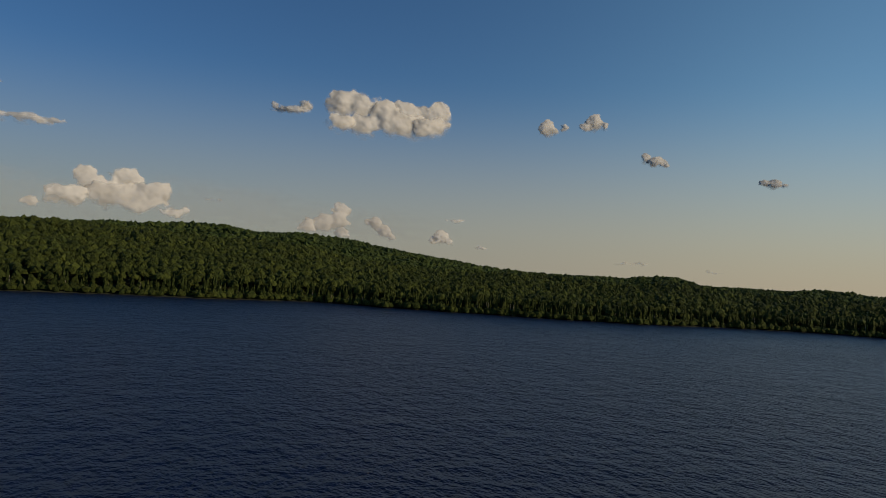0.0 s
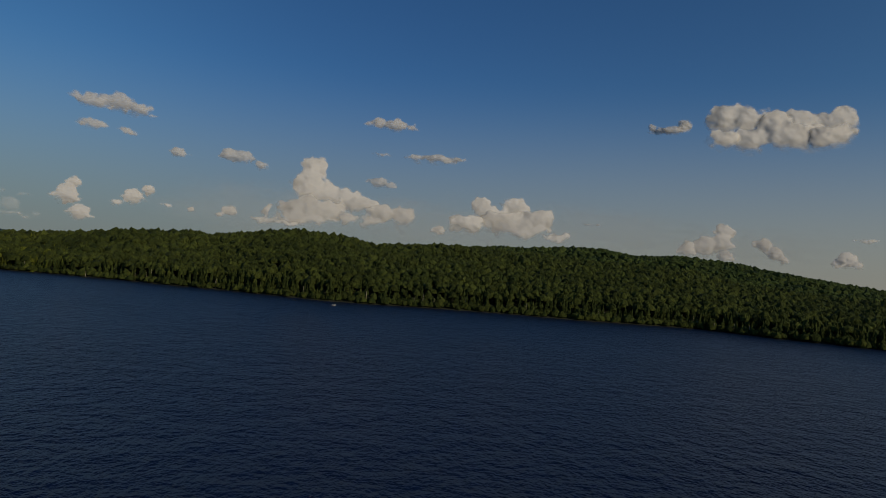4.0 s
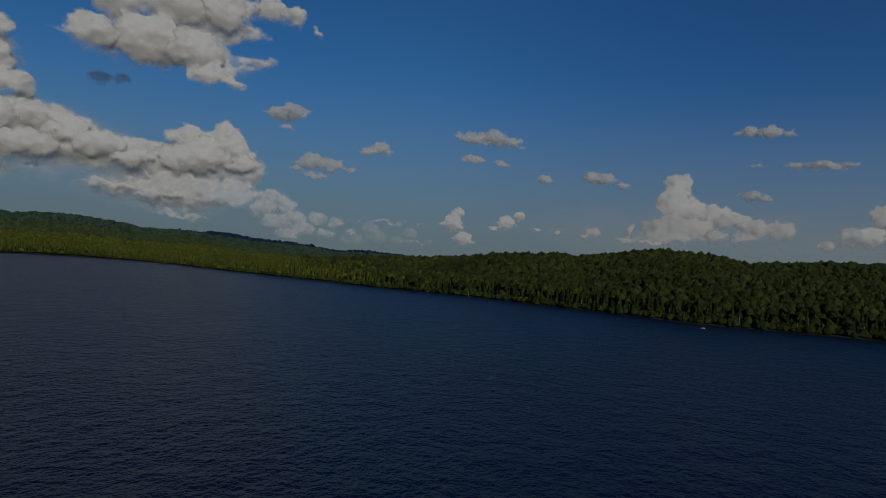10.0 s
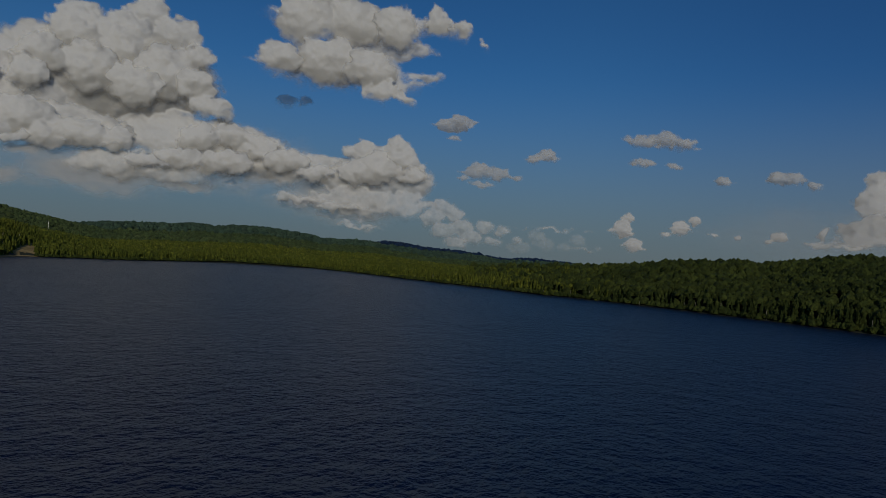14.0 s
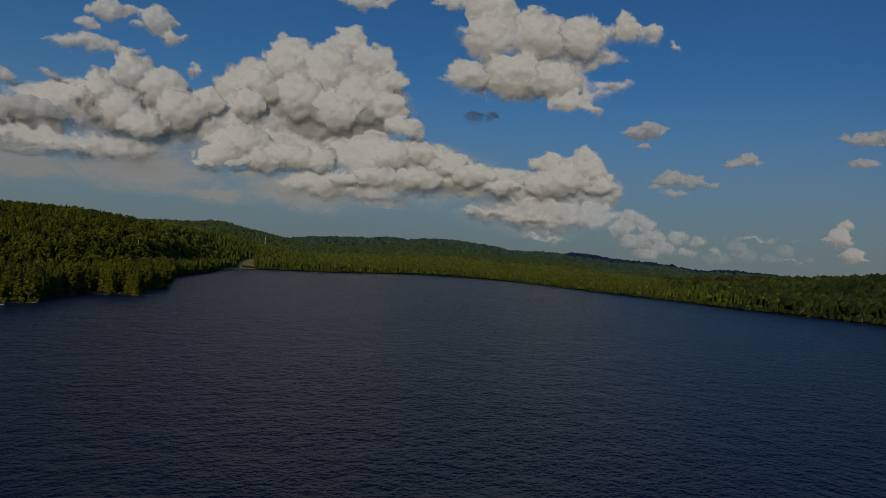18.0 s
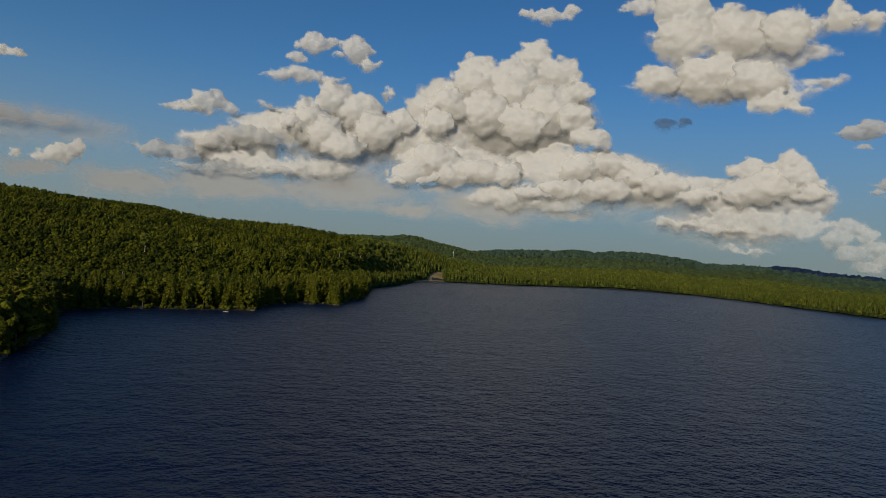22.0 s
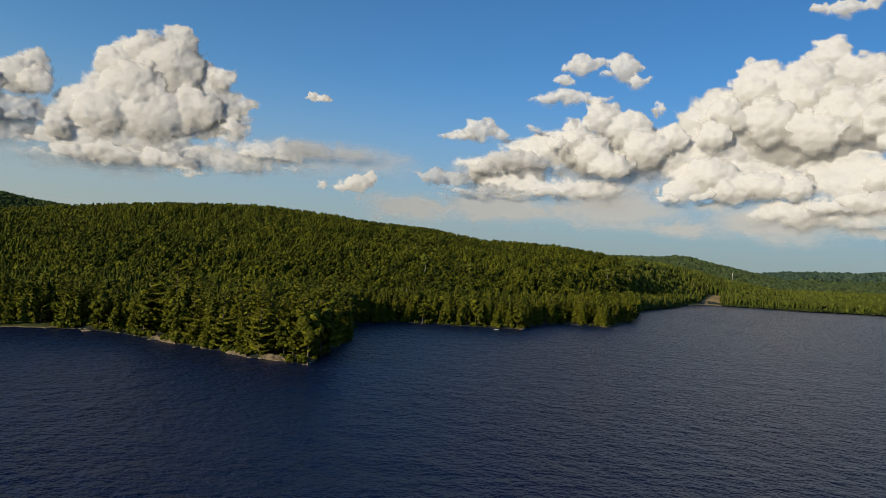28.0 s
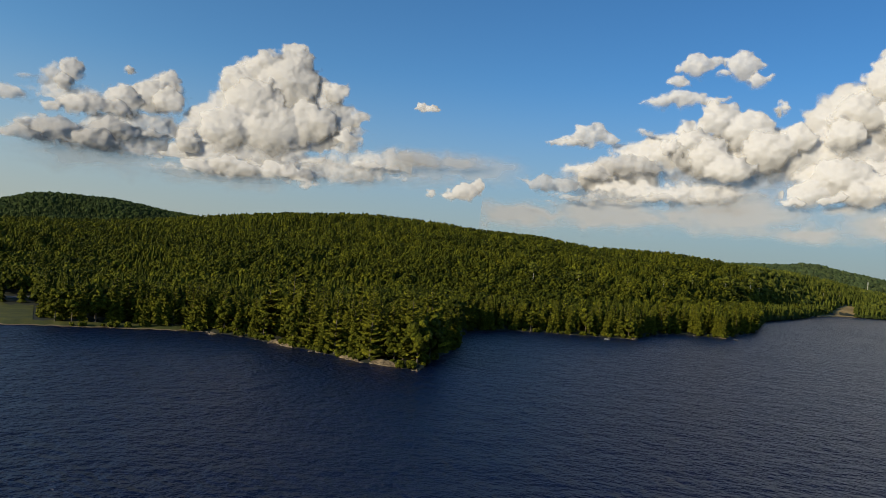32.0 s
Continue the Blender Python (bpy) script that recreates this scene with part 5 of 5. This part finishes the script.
cloud("bright heaped cloud of the bank", 4300, [(87.85, 7.81, 1.72, 0.8), (85.09, 8.15, 1.54, 0.85), (82.75, 7.46, 1.72, 0.8), (89.05, 6.27, 1.82, 0.6), (85.43, 6.13, 2.27, 0.6), (80.86, 6.64, 1.99, 0.6), (78.45, 5.85, 1.72, 0.5), (84.64, 4.39, 0.73, 0.5), (90.95, 5.69, 1.64, 0.4)])
cloud("tall sunlit cloud of the bank", 4300, [(74.62, 7.66, 1.51), (72.13, 8.31, 1.31), (71.48, 7.44, 1.40), (73.60, 6.58, 1.86, 0.9), (75.42, 6.16, 1.25), (70.64, 6.32, 1.23, 0.7)])
cloud("low sunlit cloud of the bank", 4300, [(68.06, 3.90, 1.03), (69.04, 2.90, 1.11), (67.24, 3.25, 0.95), (66.31, 2.37, 1.05), (64.64, 2.52, 0.88), (67.76, 1.98, 1.21, 0.8), (63.13, 2.25, 0.75), (65.46, 1.57, 1.05, 0.8), (63.80, 1.44, 0.88, 0.7), (66.88, 1.19, 1.22, 0.6), (62.05, 1.66, 0.62)], 1, 0.82)
cloud("faint heaped cloud in the haze above the horizon", 4350, [(60.29, 2.07, 0.90), (59.62, 1.31, 0.99), (57.16, 1.86, 0.91), (58.02, 1.25, 0.82, 0.8), (55.51, 1.44, 0.64, 0.7), (61.79, 0.97, 1.16, 0.7)], 1.3, 0.5)
cloud("thin layer of cloud above the horizon", 4300, [(77.06, 3.51, 2.71, 0.2), (80.26, 4.12, 2.28, 0.2), (74.31, 2.07, 2.25, 0.2)])
cloud("thin layer of cloud above the horizon", 4300, [(59.74, 2.78, 2.05, 0.16), (57.24, 2.80, 1.60, 0.16), (56.48, 1.32, 0.95, 0.3)])
cloud("grey torn cloud above the bank", 4300, [(109.45, 16.09, 1.09), (110.76, 15.07, 0.71), (106.11, 15.98, 1.28), (104.96, 15.05, 0.73), (107.87, 16.51, 0.55)])
cloud("grey flat cloud above the bank", 4300, [(112.00, 13.42, 1.41, 0.5), (110.08, 13.74, 1.74, 0.5), (108.09, 13.73, 1.29, 0.45)])
cloud("grey flat cloud above the bank", 4300, [(117.30, 10.85, 1.52, 0.7), (115.88, 10.55, 1.24, 0.5), (118.62, 10.16, 1.13, 0.5), (119.96, 10.37, 0.89, 0.5), (113.00, 11.26, 1.19, 0.3)])
cloud("grey torn cloud high over the lake", 4300, [(90.68, 19.41, 1.23, 0.6), (92.31, 19.61, 0.74, 0.7), (88.86, 19.87, 0.66)])
cloud("grey torn cloud high over the lake", 4300, [(83.31, 20.06, 1.47, 0.5), (81.27, 20.61, 1.21, 0.6)])
cloud("soft white body of the cloud bank", 4345, [(94.08, 11.76, 7.80, 0.44), (101.49, 9.09, 6.63, 0.36), (108.60, 9.13, 7.05, 0.32), (115.35, 7.82, 4.43, 0.31), (97.41, 7.25, 5.88, 0.34), (87.34, 7.07, 7.34, 0.34), (80.38, 6.08, 5.83, 0.31), (90.91, 5.01, 6.90, 0.23), (73.65, 5.91, 4.70, 0.42), (74.40, 3.64, 7.22, 0.20), (110.40, 6.40, 6.89, 0.17)], 1.1, 0.93)
cloud("soft grey body of the large cloud over the lake", 4345, [(77.47, 17.99, 5.30, 0.31), (77.23, 14.18, 5.72, 0.34), (72.17, 17.96, 3.20, 0.36), (75.12, 16.12, 3.92, 0.37), (73.64, 13.36, 3.45, 0.35), (69.41, 18.28, 1.87, 0.53)], 1.0, 0.93)
cloud("soft white body of the great towering cloud", 4345, [(142.62, 11.93, 4.12, 0.81), (144.12, 9.37, 5.14, 0.49), (139.90, 10.53, 3.53, 0.73), (144.79, 7.12, 6.42, 0.23)], 1.0, 0.93)
cloud("flat grey deck of cloud below the towering cloud", 4350, [(146.74, 5.61, 4.57, 0.21), (141.74, 6.14, 6.59, 0.19), (136.94, 6.62, 4.96, 0.25), (137.14, 9.28, 2.01, 0.76), (133.40, 7.62, 4.11, 0.31)], 1.3, 0.7)
cloud("soft grey body behind the heaped clouds", 4350, [(157.02, 7.13, 3.89, 0.38), (152.79, 8.18, 3.81, 0.44), (155.46, 9.75, 4.77, 0.20), (151.11, 10.89, 1.73, 0.92), (158.33, 10.97, 1.52, 0.69)], 1.2, 0.86)
cloud("pale sheet of cloud trailing off the towering cloud", 4390, [(130.64, 7.62, 7.82, 0.28), (126.03, 7.74, 5.51, 0.33), (136.96, 6.84, 7.25, 0.25), (146.76, 5.82, 8.47, 0.20), (154.86, 6.46, 7.57, 0.31)], 1.2, 0.5)
cloud("broad grey sheet of cloud behind the bank", 4365, [(93.95, 9.77, 7.37, 0.6), (106.52, 8.32, 6.65, 0.55), (83.62, 6.59, 6.72, 0.5), (115.31, 7.22, 5.48, 0.45), (76.65, 4.21, 6.71, 0.4)], 1, 0.68)
cloud("thin grey sheet of cloud low over the land", 4345, [(106.33, 5.33, 8.02, 0.3), (115.17, 4.82, 6.73, 0.3), (94.55, 4.76, 7.60, 0.3), (122.45, 4.33, 5.51, 0.3)], 1.2, 0.72)
cloud("great white towering cloud with a grey base", 4300, [(141.04, 14.63, 1.60), (143.62, 13.88, 1.59), (145.16, 12.65, 1.59), (141.68, 12.66, 2.47), (144.24, 10.80, 2.47), (146.23, 8.91, 2.05), (142.82, 9.13, 2.51), (139.81, 10.25, 1.92), (137.75, 12.76, 1.13), (136.79, 9.08, 1.16), (148.09, 5.84, 1.46, 0.6), (145.19, 6.32, 2.17, 0.45), (141.73, 6.37, 2.56, 0.35), (139.69, 5.66, 1.34, 0.3), (149.06, 7.95, 1.18)])
cloud("white heaped cloud with a flat base", 4300, [(150.57, 11.86, 1.10), (151.99, 10.65, 1.38), (153.50, 10.17, 1.37), (150.47, 10.47, 1.16), (156.33, 9.47, 1.81, 0.5), (158.27, 9.15, 1.09, 0.5), (157.04, 11.65, 1.05), (157.77, 10.89, 0.77), (153.30, 12.56, 0.48), (154.29, 9.52, 1.21, 0.6)])
cloud("grey heaped cloud with a flat base", 4300, [(157.78, 7.24, 2.05, 0.6), (159.66, 6.88, 1.55, 0.5), (155.40, 6.90, 1.45, 0.8), (153.97, 7.80, 1.87, 0.6), (151.48, 8.06, 1.16, 0.5), (154.83, 6.70, 0.81)])
cloud("flat grey cloud with a blurred edge", 4300, [(160.71, 9.61, 1.51, 0.4), (162.65, 9.43, 1.48, 0.4)])
cloud("small white puffy fair-weather cloud", 4300, [(130.93, 12.45, 0.57, 0.8), (130.09, 12.38, 0.57, 0.7)])
cloud("small bright cloud low over the hill", 4300, [(126.89, 5.90, 1.19, 0.7), (126.01, 6.51, 0.64), (128.01, 5.46, 0.73, 0.6), (129.78, 5.61, 0.41)])
cloud("thin grey layer of cloud", 4300, [(134.84, 7.31, 1.62, 0.35), (133.23, 7.36, 1.18, 0.3)])
cloud("pale veil of cloud over the hill", 4300, [(130.99, 8.21, 3.15, 0.35), (127.29, 8.25, 2.71, 0.35)], 1.2, 0.6)
cloud("pale veil of haze cloud over the hills", 4230, [(38.39, 3.34, 14.30, 0.22), (25.80, 3.41, 15.09, 0.20), (12.93, 3.73, 14.40, 0.19), (3.07, 3.26, 11.23, 0.18)], 1.2, 0.3)
